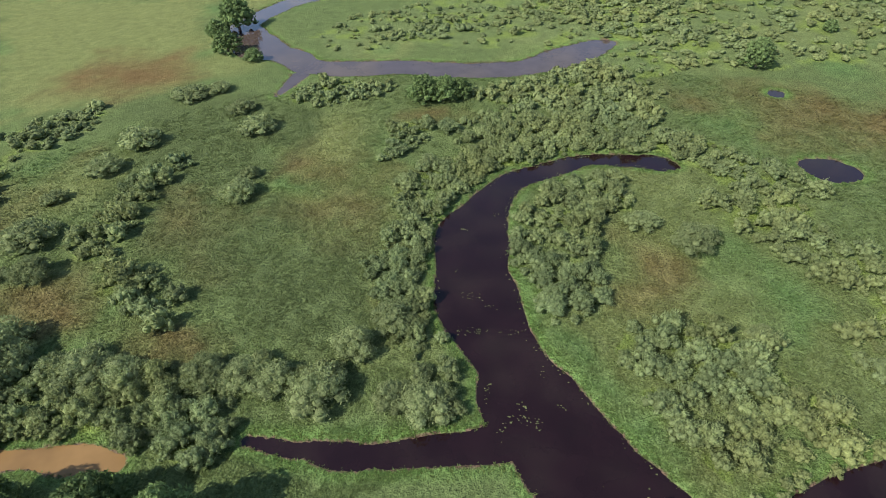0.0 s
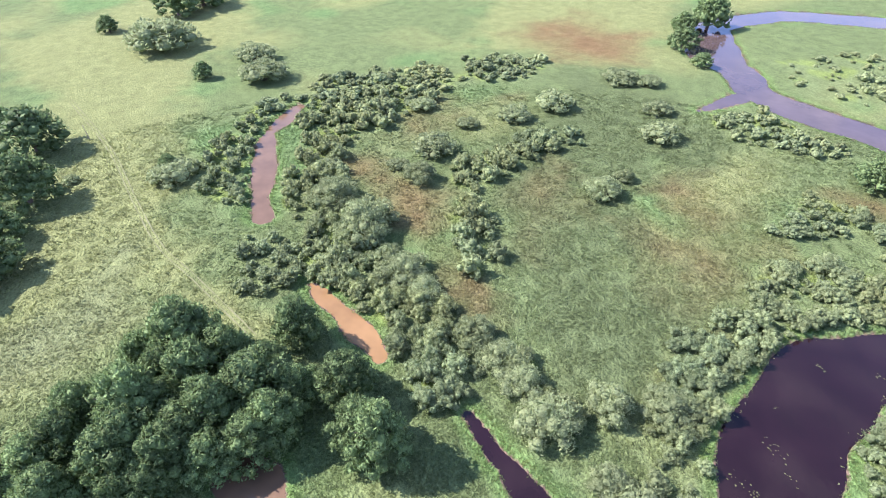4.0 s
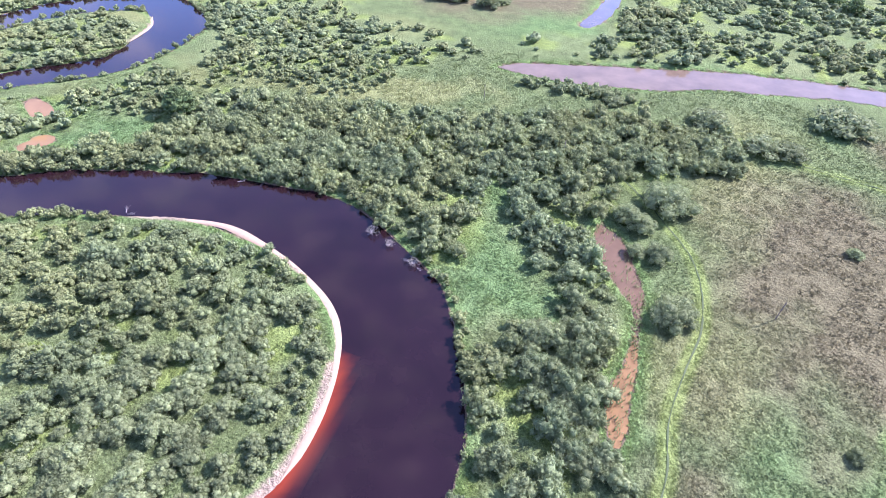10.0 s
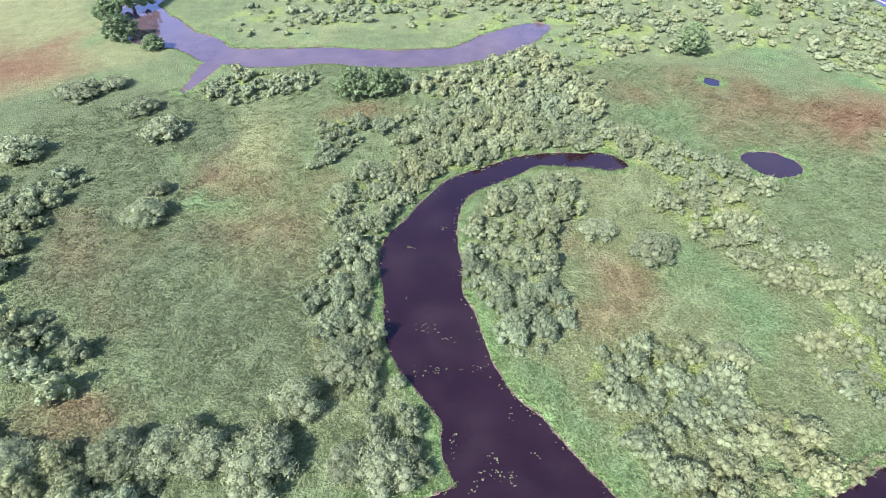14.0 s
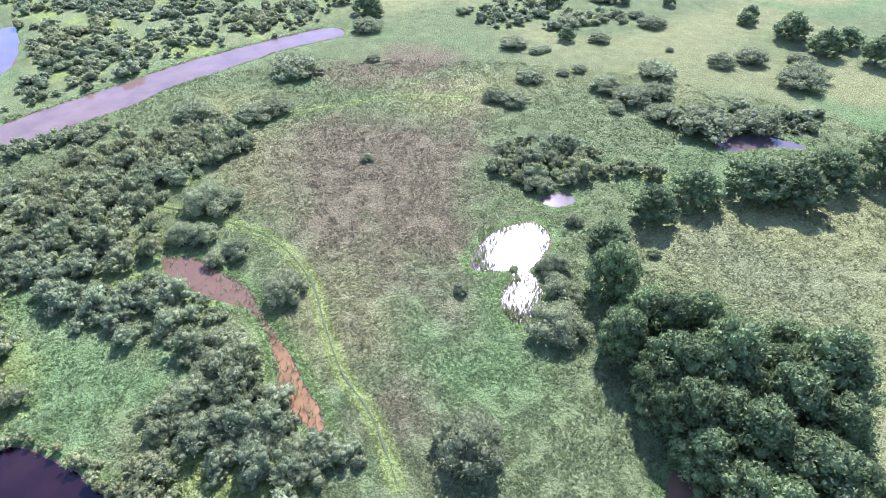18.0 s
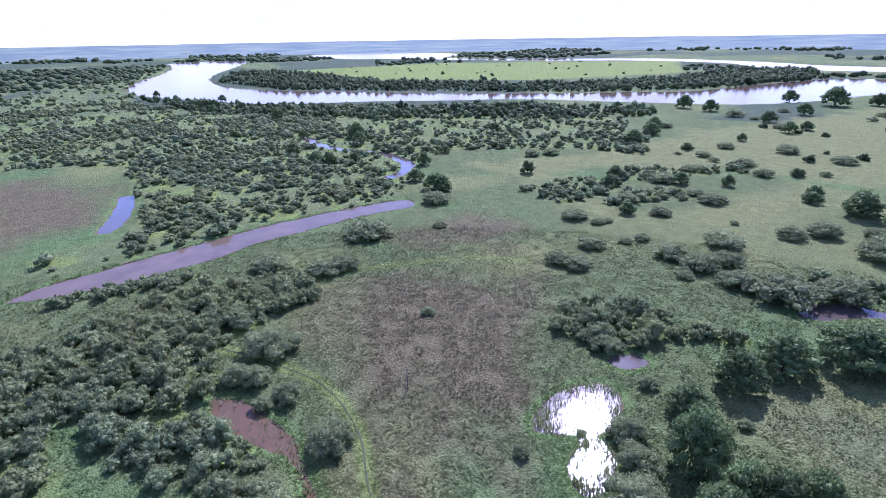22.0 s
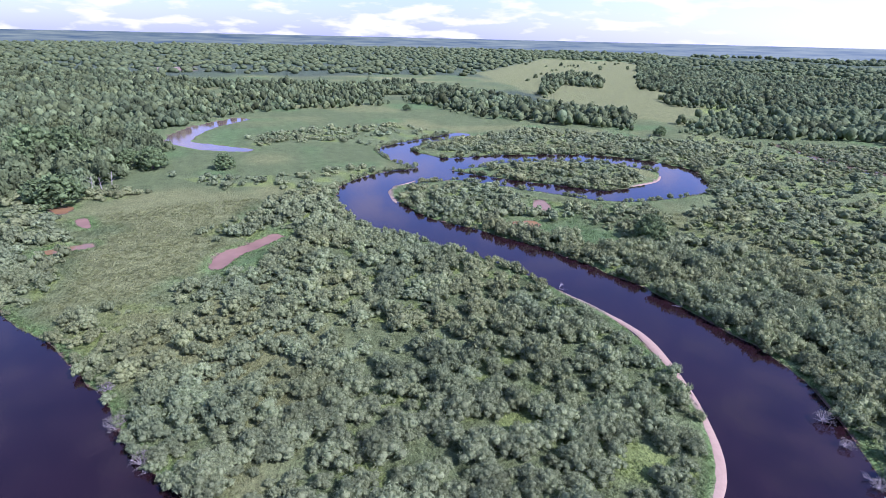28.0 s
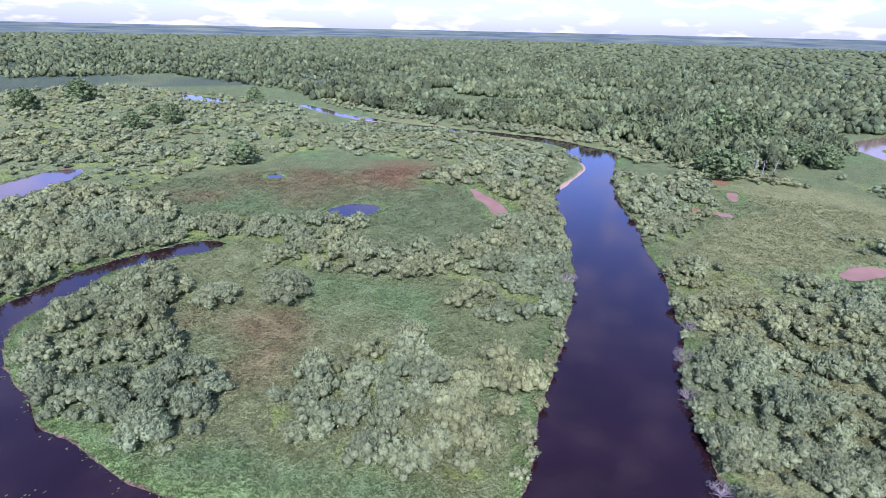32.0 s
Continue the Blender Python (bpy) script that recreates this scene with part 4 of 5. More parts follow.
def distance_material():
    """Far woods and fields in dark bands; emission adds the blue haze of kilometres of air, paler towards the sun."""
    m, n, l, p = material("far_haze_glow", 1.0, 0.0)
    geo = n.new("ShaderNodeNewGeometry")
    fields, woods = noise_node(n, l, geo.outputs["Position"], 0.0035, 4, 0.6), n.new("ShaderNodeMixRGB")
    woods.inputs[1].default_value, woods.inputs[2].default_value = (0.02, 0.035, 0.03, 1), (0.12, 0.14, 0.07, 1)
    l.new(remap(n, l, fields, 0, 1), woods.inputs[0])
    l.new(woods.outputs[0], p.inputs["Base Color"])
    # haze put in as emission: blue, brighter on the sun's side
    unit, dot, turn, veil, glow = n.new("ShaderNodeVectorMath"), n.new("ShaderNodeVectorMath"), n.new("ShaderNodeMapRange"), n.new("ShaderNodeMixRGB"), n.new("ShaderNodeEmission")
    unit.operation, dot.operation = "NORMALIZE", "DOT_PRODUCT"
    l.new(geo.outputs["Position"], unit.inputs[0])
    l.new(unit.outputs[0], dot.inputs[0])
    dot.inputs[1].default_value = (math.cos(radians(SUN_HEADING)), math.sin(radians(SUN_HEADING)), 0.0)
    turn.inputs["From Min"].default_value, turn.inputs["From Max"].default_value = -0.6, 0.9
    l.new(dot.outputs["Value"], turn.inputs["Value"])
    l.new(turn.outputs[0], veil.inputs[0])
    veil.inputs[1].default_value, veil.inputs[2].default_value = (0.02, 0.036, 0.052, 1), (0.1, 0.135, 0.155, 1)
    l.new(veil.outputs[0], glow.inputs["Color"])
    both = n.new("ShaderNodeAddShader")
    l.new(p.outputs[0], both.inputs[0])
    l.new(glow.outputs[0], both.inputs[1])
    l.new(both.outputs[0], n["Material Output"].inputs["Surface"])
    return m


rings = np.linspace(3250, 4970, 34)
rx, ry = np.outer(rings, np.cos(ang)).ravel(), np.outer(rings, np.sin(ang)).ravel()
rz = np.maximum(np.hypot(rx, ry) - 3000, 0) ** 2 / 1900 ** 2 * 49 + np.clip((np.hypot(rx, ry) - 3250) / 80, 0, 1) * (1.2 + 4 * np.clip(speckle(rx, ry, 260, 97) * 0.7 + speckle(rx, ry, 70, 98) * 0.6 - 0.5, 0, 1)) - 0.5
i_, j_ = np.meshgrid(np.arange(len(rings) - 1), np.arange(turns), indexing="ij")
n_ = (j_ + 1) % turns
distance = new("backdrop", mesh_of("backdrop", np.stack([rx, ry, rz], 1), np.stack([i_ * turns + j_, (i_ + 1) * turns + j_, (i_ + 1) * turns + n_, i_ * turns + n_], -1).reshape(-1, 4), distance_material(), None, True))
tagged(distance, "woods and fields at the horizon with blue haze added as a glow", "distance", kind="structure")


def path_material(name, low, high):
    m, n, l, p = material(name, 0.95, 0.1)
    geo, mixer = n.new("ShaderNodeNewGeometry"), n.new("ShaderNodeMixRGB")
    mixer.inputs[1].default_value, mixer.inputs[2].default_value = (*low, 1), (*high, 1)
    l.new(noise_node(n, l, geo.outputs["Position"], 1.1, 5, 0.7), mixer.inputs[0])
    l.new(mixer.outputs[0], p.inputs["Base Color"])
    return m


# the path's dark green paints in the shaded side of the tall grass
PATHS = {"trodden": path_material("path_shade_grass", (0.04, 0.06, 0.025), (0.09, 0.11, 0.05)), "rut": path_material("pale_rut", (0.12, 0.13, 0.055), (0.165, 0.165, 0.085))}


def strip(name, line, off, wide, mat, label):
    """A narrow strip that follows the ground: worn ruts, and the path's painted shade."""
    step = np.gradient(line[:, :2], axis=0)
    step /= np.maximum(np.linalg.norm(step, axis=1)[:, None], 1e-6)
    across = np.stack([-step[:, 1], step[:, 0]], 1)
    n = len(line)
    broad = wide * (0.15 + 1.3 * speckle(line[:, 0], line[:, 1], 3, 36))
    V = []
    for side in (-1, 1):
        p = line[:, :2] + across * (off + side * broad / 2)[:, None]
        V.append(np.column_stack([p, land(p[:, 0], p[:, 1]) + 0.16]))
    j = np.arange(n - 1)
    f = np.stack([j, j + 1, n + j + 1, n + j], 1)
    return tagged(new(name, mesh_of(name, np.concatenate(V), f, mat, None, True)), label, "path", kind="structure")


for key, line in TRACKS.items():
    if key == "track":
        strip("wheel_rut", line, -0.8, 0.34, PATHS["rut"], "pale worn wheel rut in dry grass")
        strip("wheel_rut", line, 0.8, 0.34, PATHS["rut"], "pale worn wheel rut in dry grass")
    else:
        strip("path", line, 0.0, 0.42, PATHS["trodden"], "narrow path through tall grass, its shaded side painted dark")

# ---------------------------------------------------------------- water
def water_body(name, keys, kind, label, cell=2.2, level=0.0):
    x0 = min(LINES[k][:, 0].min() - LINES[k][:, 2].max() for k in keys) - 6
    x1 = max(LINES[k][:, 0].max() + LINES[k][:, 2].max() for k in keys) + 6
    y0 = min(LINES[k][:, 1].min() - LINES[k][:, 2].max() for k in keys) - 6
    y1 = max(LINES[k][:, 1].max() + LINES[k][:, 2].max() for k in keys) + 6
    nx, ny = int((x1 - x0) / cell) + 1, int((y1 - y0) / cell) + 1
    gx, gy = np.meshgrid(x0 + np.arange(nx + 1) * cell, y0 + np.arange(ny + 1) * cell, indexing="ij")
    vx, vy = gx.ravel(), gy.ravel()
    d = np.full(vx.shape, 1e6)
    for k in keys:
        d = np.minimum(d, gap(vx, vy, LINES[k]))
    d = d.reshape(nx + 1, ny + 1)
    keep = np.minimum(np.minimum(d[:-1, :-1], d[1:, :-1]), np.minimum(d[:-1, 1:], d[1:, 1:])) < 2.0
    i, j = np.nonzero(keep)
    at = lambda a, b: a * (ny + 1) + b
    f = np.stack([at(i, j), at(i + 1, j), at(i + 1, j + 1), at(i, j + 1)], 1)
    used, back = np.unique(f, return_inverse=True)
    vx, vy = vx[used], vy[used]
    bed = np.zeros(len(vx))
    for line, wide in ((SANDS["bend"][-len(SANDS["bend"]) // 4:], 3.5), (SANDS["bend2"], 5.0)):
        bed = np.maximum(bed, np.clip(1 - gap(vx, vy, line) / wide, 0, 1) ** 2)
    me = mesh_of(name, np.stack([vx, vy, np.full(len(vx), level)], 1), back.reshape(-1, 4), WATERS[kind], {"bed": bed}, True)
    return tagged(new(name, me), label, "water", kind="structure")


water_body("river", ["river_upper", "river_bend", "river_loops", "oxbow", "ditch"], "dark", "dark peat-brown river winding through willow scrub")
water_body("backwater", ["arm", "arm_up", "arm_stub"], "arm", "still violet-brown backwater among meadows", level=0.004)
POND_LABEL = {"shallow": "shallow pool with reeds that mirrors the bright sky", "pink": "shallow pinkish silty pond in the meadow", "orange": "muddy orange-brown pool in wet meadow", "lake": "pale shallow pool that mirrors the sky", "brown": "still reddish-brown pond edged with reeds", "dark": "small round dark bog pond"}
for i, (key, (kind, points)) in enumerate(WATER.items()):
    if key in ("river_upper", "river_bend", "river_loops", "oxbow", "ditch", "arm", "arm_up", "arm_stub", "big", "bigfar"):
        continue
    water_body("pond", [key], kind, POND_LABEL[kind], 1.5 if points[0][0] ** 2 + points[0][1] ** 2 < 9e4 else 4, 0.002 * (i % 7))
water_body("wide_river", ["big", "bigfar"], "lake", "wide silver river far across the plain", 14, 0.01)


def sand_material():
    m, n, l, p = material("river_sand", 0.95, 0.1)
    geo, mixer = n.new("ShaderNodeNewGeometry"), n.new("ShaderNodeMixRGB")
    mixer.inputs[1].default_value, mixer.inputs[2].default_value = (0.2, 0.145, 0.092, 1), (0.33, 0.25, 0.165, 1)
    l.new(noise_node(n, l, geo.outputs["Position"], 0.8, 6, 0.7), mixer.inputs[0])
    l.new(mixer.outputs[0], p.inputs["Base Color"])
    return m


SILT = sand_material()


RIVERS = np.concatenate(list(LINES.values()))


def sandbar(line):
    """A low bank of sand that rises from the water's edge to the land."""
    line = spline([tuple(p) for p in line[::4]], 0.8)
    n = len(line)
    away = line[:, None, :2] - RIVERS[None, :, :2]
    far = np.linalg.norm(away, axis=2)
    k = (far - RIVERS[None, :, 2]).argmin(1)
    across = away[np.arange(n), k] / np.maximum(far[np.arange(n), k], 1e-6)[:, None]
    across = np.stack([np.convolve(np.pad(across[:, c], 6, "edge"), np.ones(13) / 13, "valid") for c in (0, 1)], 1)
    broad = (0.5 + 0.6 * speckle(line[:, 0], line[:, 1], 11, 33)) * np.clip(np.minimum(np.arange(n), np.arange(n)[::-1]) / 8, 0.15, 1)
    V = []
    for off, z in ((-1.3, -0.3), (-0.5, 0.05), (0.2, 0.15), (1.0, 0.2), (2.2, 0.2), (3.0, -0.2)):
        p = line[:, :2] + across * (off * broad)[:, None]
        V.append(np.column_stack([p, z + 0.04 * (speckle(p[:, 0], p[:, 1], 1.5, 34) - 0.5)]))
    V = np.concatenate(V)
    i, j = np.meshgrid(np.arange(5), np.arange(n - 1), indexing="ij")
    f = np.stack([i * n + j, (i + 1) * n + j, (i + 1) * n + j + 1, i * n + j + 1], -1).reshape(-1, 4)
    return tagged(new("sandbar", mesh_of("sandbar", V, f, SILT, None, True)), "narrow strip of pale river sand along the bank", "sandbar", kind="structure")


for line in SANDS.values():
    sandbar(line)

# ---------------------------------------------------------------- foliage
rng = np.random.default_rng(7)


def ball(n):
    bm = bmesh.new()
    bmesh.ops.create_icosphere(bm, subdivisions=n, radius=1)
    v = np.array([q.co[:] for q in bm.verts])
    f = np.array([[q.index for q in g.verts] for g in bm.faces])
    bm.free()
    return v, f


BALLS = {1: ball(1), 2: ball(2)}


def spray(lumps, count, leaf, core=1, shrink=0.86, tilt=0.38, plume=0.0):
    """A crown: dark lumps inside and many small leaf sprays over them. lumps: x, y, z, radius. Returns corners and triangles."""
    V, T, base = [], [], 0
    bv, bf = BALLS[core]
    for x, y, z, r in lumps:
        v = bv * (r * shrink) * (1 + (rng.random((len(bv), 1)) - 0.5) * 0.4) * (1, 1, 0.9) + (x, y, z)
        v[:, 2] = np.maximum(v[:, 2], -0.02)
        V.append(v), T.append(bf + base)
        base += len(v)
    L = np.array(lumps)
    share = L[:, 3] ** 2 / (L[:, 3] ** 2).sum()
    which = rng.choice(len(L), count * 3, p=share)
    d = rng.normal(size=(count * 3, 3))
    d /= np.linalg.norm(d, axis=1)[:, None]
    d[:, 2] = np.where(d[:, 2] < -0.35, -d[:, 2], d[:, 2])
    at = L[which, :3] + d * L[which, 3:4] * (0.86 + 0.22 * rng.random((count * 3, 1)))
    free = np.ones(len(at), bool)
    for k, (x, y, z, r) in enumerate(lumps):
        free &= (which == k) | (np.linalg.norm(at - (x, y, z), axis=1) > r * 0.85)
    free &= at[:, 2] > 0.02
    at, d = at[free][:count], d[free][:count]
    n = d + rng.normal(size=d.shape) * tilt
    n /= np.linalg.norm(n, axis=1)[:, None]
    s = np.cross(n, rng.normal(size=d.shape))
    s /= np.linalg.norm(s, axis=1)[:, None]
    t = np.cross(n, s)
    size = leaf * (0.6 + 0.8 * rng.random((len(at), 1)))
    tall = rng.random((len(at), 1)) < plume
    up = d * 0.55 + rng.normal(size=d.shape) * 0.35 + (0, 0, 0.75)
    up /= np.linalg.norm(up, axis=1)[:, None]
    side = np.cross(up, rng.normal(size=d.shape))
    side /= np.linalg.norm(side, axis=1)[:, None]
    s, t, at = np.where(tall, up * 1.15, s), np.where(tall, side * 0.75, t), np.where(tall, at + up * size * 0.55, at)
    quad = np.stack([at - s * size, at - t * size * 0.55 + n * size * 0.2, at + s * size, at + t * size * 0.55 + n * size * 0.2], 1)
    V.append(quad.reshape(-1, 3))
    k = base + np.arange(len(at))[:, None] * 4
    T.append(np.concatenate([k + (0, 1, 2), k + (0, 2, 3)], 0))
    return np.vstack(V), np.vstack(T)


def shrub_lumps(n, spread=0.55, tall=0.9):
    """A dome: high lumps in the middle, lower ones towards the rim."""
    out = [(0, 0, tall * 0.45, 0.5)]
    for i in range(n - 1):
        a, u = i * 2.4 + rng.random() * 0.8, (i + 0.5) / n
        q = spread * math.sqrt(u) * (0.8 + 0.4 * rng.random())
        out.append((math.cos(a) * q, math.sin(a) * q, tall * (0.28 + 0.55 * (1 - u)) * (0.8 + 0.4 * rng.random()), 0.2 + 0.14 * rng.random()))
    return out


CLOSE = [spray(shrub_lumps(13, 0.72), 640, 0.055, 1, 0.8, 0.5, 0.5) for _ in range(8)]
NEAR = [spray(shrub_lumps(11, 0.72), 400, 0.066, 1, 0.8, 0.5, 0.5) for _ in range(10)]
MIDDLE = [spray(shrub_lumps(9, 0.7), 180, 0.088, 1, 0.82, 0.5, 0.45) for _ in range(10)]
MID = [spray(shrub_lumps(5, 0.62), 30, 0.17, 1, 0.92, 0.5) for _ in range(8)]
FAR = [spray(shrub_lumps(4, 0.58), 8, 0.2, 1, 0.98) for _ in range(6)]


def lod(x, y, sets):
    if sets is None:
        r = math.hypot(x, y)
        sets = NEAR if r < 115 else MIDDLE if r < 215 else MID if r < 430 else FAR
    return sets[rng.integers(len(sets))]


def scatter(name, xs, ys, zs, sizes, tints, sets, mat, label, category, squash=1.0):
    """Many plants joined into one mesh."""
    V, T, C, base = [], [], [], 0
    for x, y, z, s, c in zip(xs, ys, zs, sizes, tints):
        v, t = lod(x, y, sets)
        a = rng.random() * 6.283
        k, q = math.cos(a) * s, math.sin(a) * s
        w = np.empty_like(v)
        w[:, 0], w[:, 1], w[:, 2] = v[:, 0] * k - v[:, 1] * q + x, v[:, 0] * q + v[:, 1] * k + y, v[:, 2] * s * squash * (0.85 + 0.4 * rng.random()) + z
        V.append(w), T.append(t + base), C.append(np.tile(c, (len(v), 1)))
        base += len(v)
    if not V:
        return None
    return tagged(new(name, mesh_of(name, np.vstack(V), np.vstack(T), mat, {"tint": np.vstack(C)})), label, category, kind="stuff")


def dots(poly, step, jitter=0.65):
    """Places on an uneven grid inside an outline."""
    p = np.array(poly, float)
    x, y = np.meshgrid(np.arange(p[:, 0].min(), p[:, 0].max(), step), np.arange(p[:, 1].min(), p[:, 1].max(), step * 0.87))
    x = x + (np.arange(x.shape[0]) % 2)[:, None] * step / 2
    x, y = x.ravel(), y.ravel()
    x, y = x + rng.normal(size=x.shape) * step * jitter * 0.6, y + rng.normal(size=y.shape) * step * jitter * 0.6
    k = inside(x, y, [tuple(q) for q in poly])
    return x[k], y[k]


def tint(n, x, y):
    """Grey-green, yellow-green and brownish willows, in drifts."""
    a, b = speckle(x, y, 18, 31), rng.random(n)
    c = np.ones((n, 3))
    c *= (0.78 + 0.4 * b)[:, None]
    c *= 1 + np.outer(a - 0.5, (0.18, 0.06, -0.1))
    return c


# spacing, crown radius, share that grows
STANDS = {}
STANDS.update({"meander": (3.5, 3.2, 1.0), "arm_in": (6, 2.5, 0.7), "meander_w": (5.5, 2.0, 0.5), "reach_e2": (4.4, 2.6, 0.62), "reach_w": (4.6, 3.5, 1.0), "reach_w2": (5, 3.8, 1.0), "outer": (5.4, 3.9, 0.88), "band_n": (5.4, 3.9, 0.88), "channel_w": (5.2, 3.9, 1.0), "ox_out": (4.3, 2.8, 0.93), "reach_e": (4.4, 3.2, 1.0), "south_t": (6, 2.9, 0.8)})
STANDS.update({"east_a": (6.0, 2.6, 0.75), "plain_c": (6.3, 3.6, 0.68), "plain_d": (6.3, 3.6, 0.68), "lake_n": (6.3, 3.6, 0.66), "far_a": (8, 4.6, 0.66), "plain_w": (7.5, 4.2, 0.66), "silver": (4.6, 3.9, 1.0), "arc": (5, 3.8, 0.95), "arc2": (5, 4.0, 1.0), "orange_e": (4.8, 3.4, 0.95), "pink_e": (5, 3.6, 0.92), "pink_w": (5, 3.4, 0.92)})
STANDS.update({"scrub_w": (6, 3, 0.85), "mead_n": (5.5, 2.6, 0.8), "pond_s": (7, 3.2, 0.75), "pond_w": (6, 2.8, 0.8), "meander_x": (5, 2.1, 0.7), "arm_n2": (8, 3.6, 0.6), "arm_s3": (6, 2.8, 0.8), "arm_f": (7, 3.2, 0.8), "scrub_x": (8, 3.4, 0.85), "scrub_y": (6.5, 3, 0.85), "plain_b": (7.5, 3.2, 0.8), "plain_f": (16, 6, 0.6)})
STANDS.update({"plain_e": (6.5, 3.8, 0.72), "mead_c": (7, 3.8, 0.75), "ox_in": (4.0, 3.2, 1.0), "ox_in2": (4.3, 3.5, 1.0), "mead_a": (5.5, 3.8, 0.9), "ditch_w": (4.8, 3.3, 0.95), "row_w": (5.5, 3.6, 0.9)})
LONERS = []
for key, poly in THICKET.items():
    step, size, share = STANDS.get(key, (4.3, 2.95, 0.97))
    x, y = dots(poly, step)
    d = to_water(x, y)
    gapless = (d > size * 0.45) & ((speckle(x, y, 14, 41) if step < 6.2 else speckle(x, y, 40, 41) * 0.6 + speckle(x, y, 15, 42) * 0.4) * 0.7 + rng.random(len(x)) * 0.3 < share * 0.62 + 0.38 * share ** 3)
    for open_ground in COVER["lush"][:1] + COVER["lush"][7:]:
        gapless &= ~inside(x, y, open_ground)
    gapless &= to_water(x, y, ("orI", "orI2", "pinkH", "pinkC", "or1", "red1", "pk1")) > 5
    low = np.ones(len(x))
    if key == "meander":
        # old scroll bars: a dense low fringe behind the sand, then rows of willow that follow the bend, open scrub farther in
        bar = np.minimum(gap(x, y, SANDS["bend"]), gap(x, y, SANDS["bend2"]))
        hollow = np.cos((bar - 12.5) * 2 * np.pi / 12) > 0.68
        chance = np.where(bar < 10.5, 1.0, np.where(bar < 62, np.where(hollow, 0.15, 0.97), 0.62))
        gapless &= rng.random(len(x)) < chance
        low = np.where(bar < 10.5, 0.72, np.where(bar < 62, 1.0, 0.95))
    x, y, d, low = x[gapless], y[gapless], d[gapless], low[gapless]
    s = size * (0.5 + 1.0 * rng.random(len(x)) ** 1.5) * low
    s = s * np.where(np.hypot(x, y) > 260, 1.18, 1.0)
    own = (np.hypot(x, y) < 98) & (np.cumsum(np.hypot(x, y) < 98) <= 300 - len(LONERS))
    LONERS += list(zip(x[own], y[own], s[own]))
    x, y, d, s = x[~own], y[~own], d[~own], s[~own]
    c, z, far = tint(len(x), x, y) * np.where(low == 0.95, 1.12, 1.0)[:, None][~own], land(x, y, d) - 0.05, np.hypot(x, y) > 260
    for part_, flat in ((~far, 1.0), (far & (rng.random(len(x)) < 0.8), 0.72)):
        scatter("willow_thicket", x[part_], y[part_], z[part_], s[part_], c[part_], None, WILLOW, "dense grey-green willow scrub on the flood plain", "thicket", flat)

# willows that lean over the banks
X, Y = [], []
for key in ("river_upper", "river_bend", "river_loops", "far1"):
    line = LINES[key]
    step = np.gradient(line[:, :2], axis=0)
    step /= np.maximum(np.linalg.norm(step, axis=1)[:, None], 1e-6)
    across = np.stack([-step[:, 1], step[:, 0]], 1)
    for side in (-1, 1):
        p = line[:, :2] + across * side * (line[:, 2:3] + 1.0 + rng.normal(size=(len(line), 1)) * 0.8)
        X.append(p[:, 0]), Y.append(p[:, 1])
x, y = np.concatenate(X), np.concatenate(Y)
d = to_water(x, y)
sandy = np.full(len(x), 1e6)
for line in SANDS.values():
    sandy = np.minimum(sandy, gap(x, y, line))
k = (d > -0.3) & (d < 3.5) & (sandy > 3.5) & (rng.random(len(x)) < 0.7) & (speckle(x, y, 20, 71) > 0.2)
x, y, d = x[k], y[k], d[k]
scatter("bank_willows", x, y, np.maximum(land(x, y, d), 0), 1.2 + 1.5 * rng.random(len(x)), tint(len(x), x, y), MIDDLE[:4], WILLOW, "small grey-green willows leaning over the river bank", "thicket")

# ---------------------------------------------------------------- woods
def crown_lumps(n, wide, top):
    """A tall crown: a core and lumps that narrow towards the top."""
    out = [(0, 0, top * 0.55, 0.5)]
    for i in range(n - 1):
        a, u = i * 2.4 + rng.random(), (i + 0.5) / n
        q = wide * (1 - 0.75 * u ** 1.6) * (0.7 + 0.5 * rng.random())
        out.append((math.cos(a) * q, math.sin(a) * q, top * (0.25 + 0.65 * u) + 0.1 * rng.random(), (0.36 - 0.12 * u) * (0.75 + 0.5 * rng.random())))
    return out


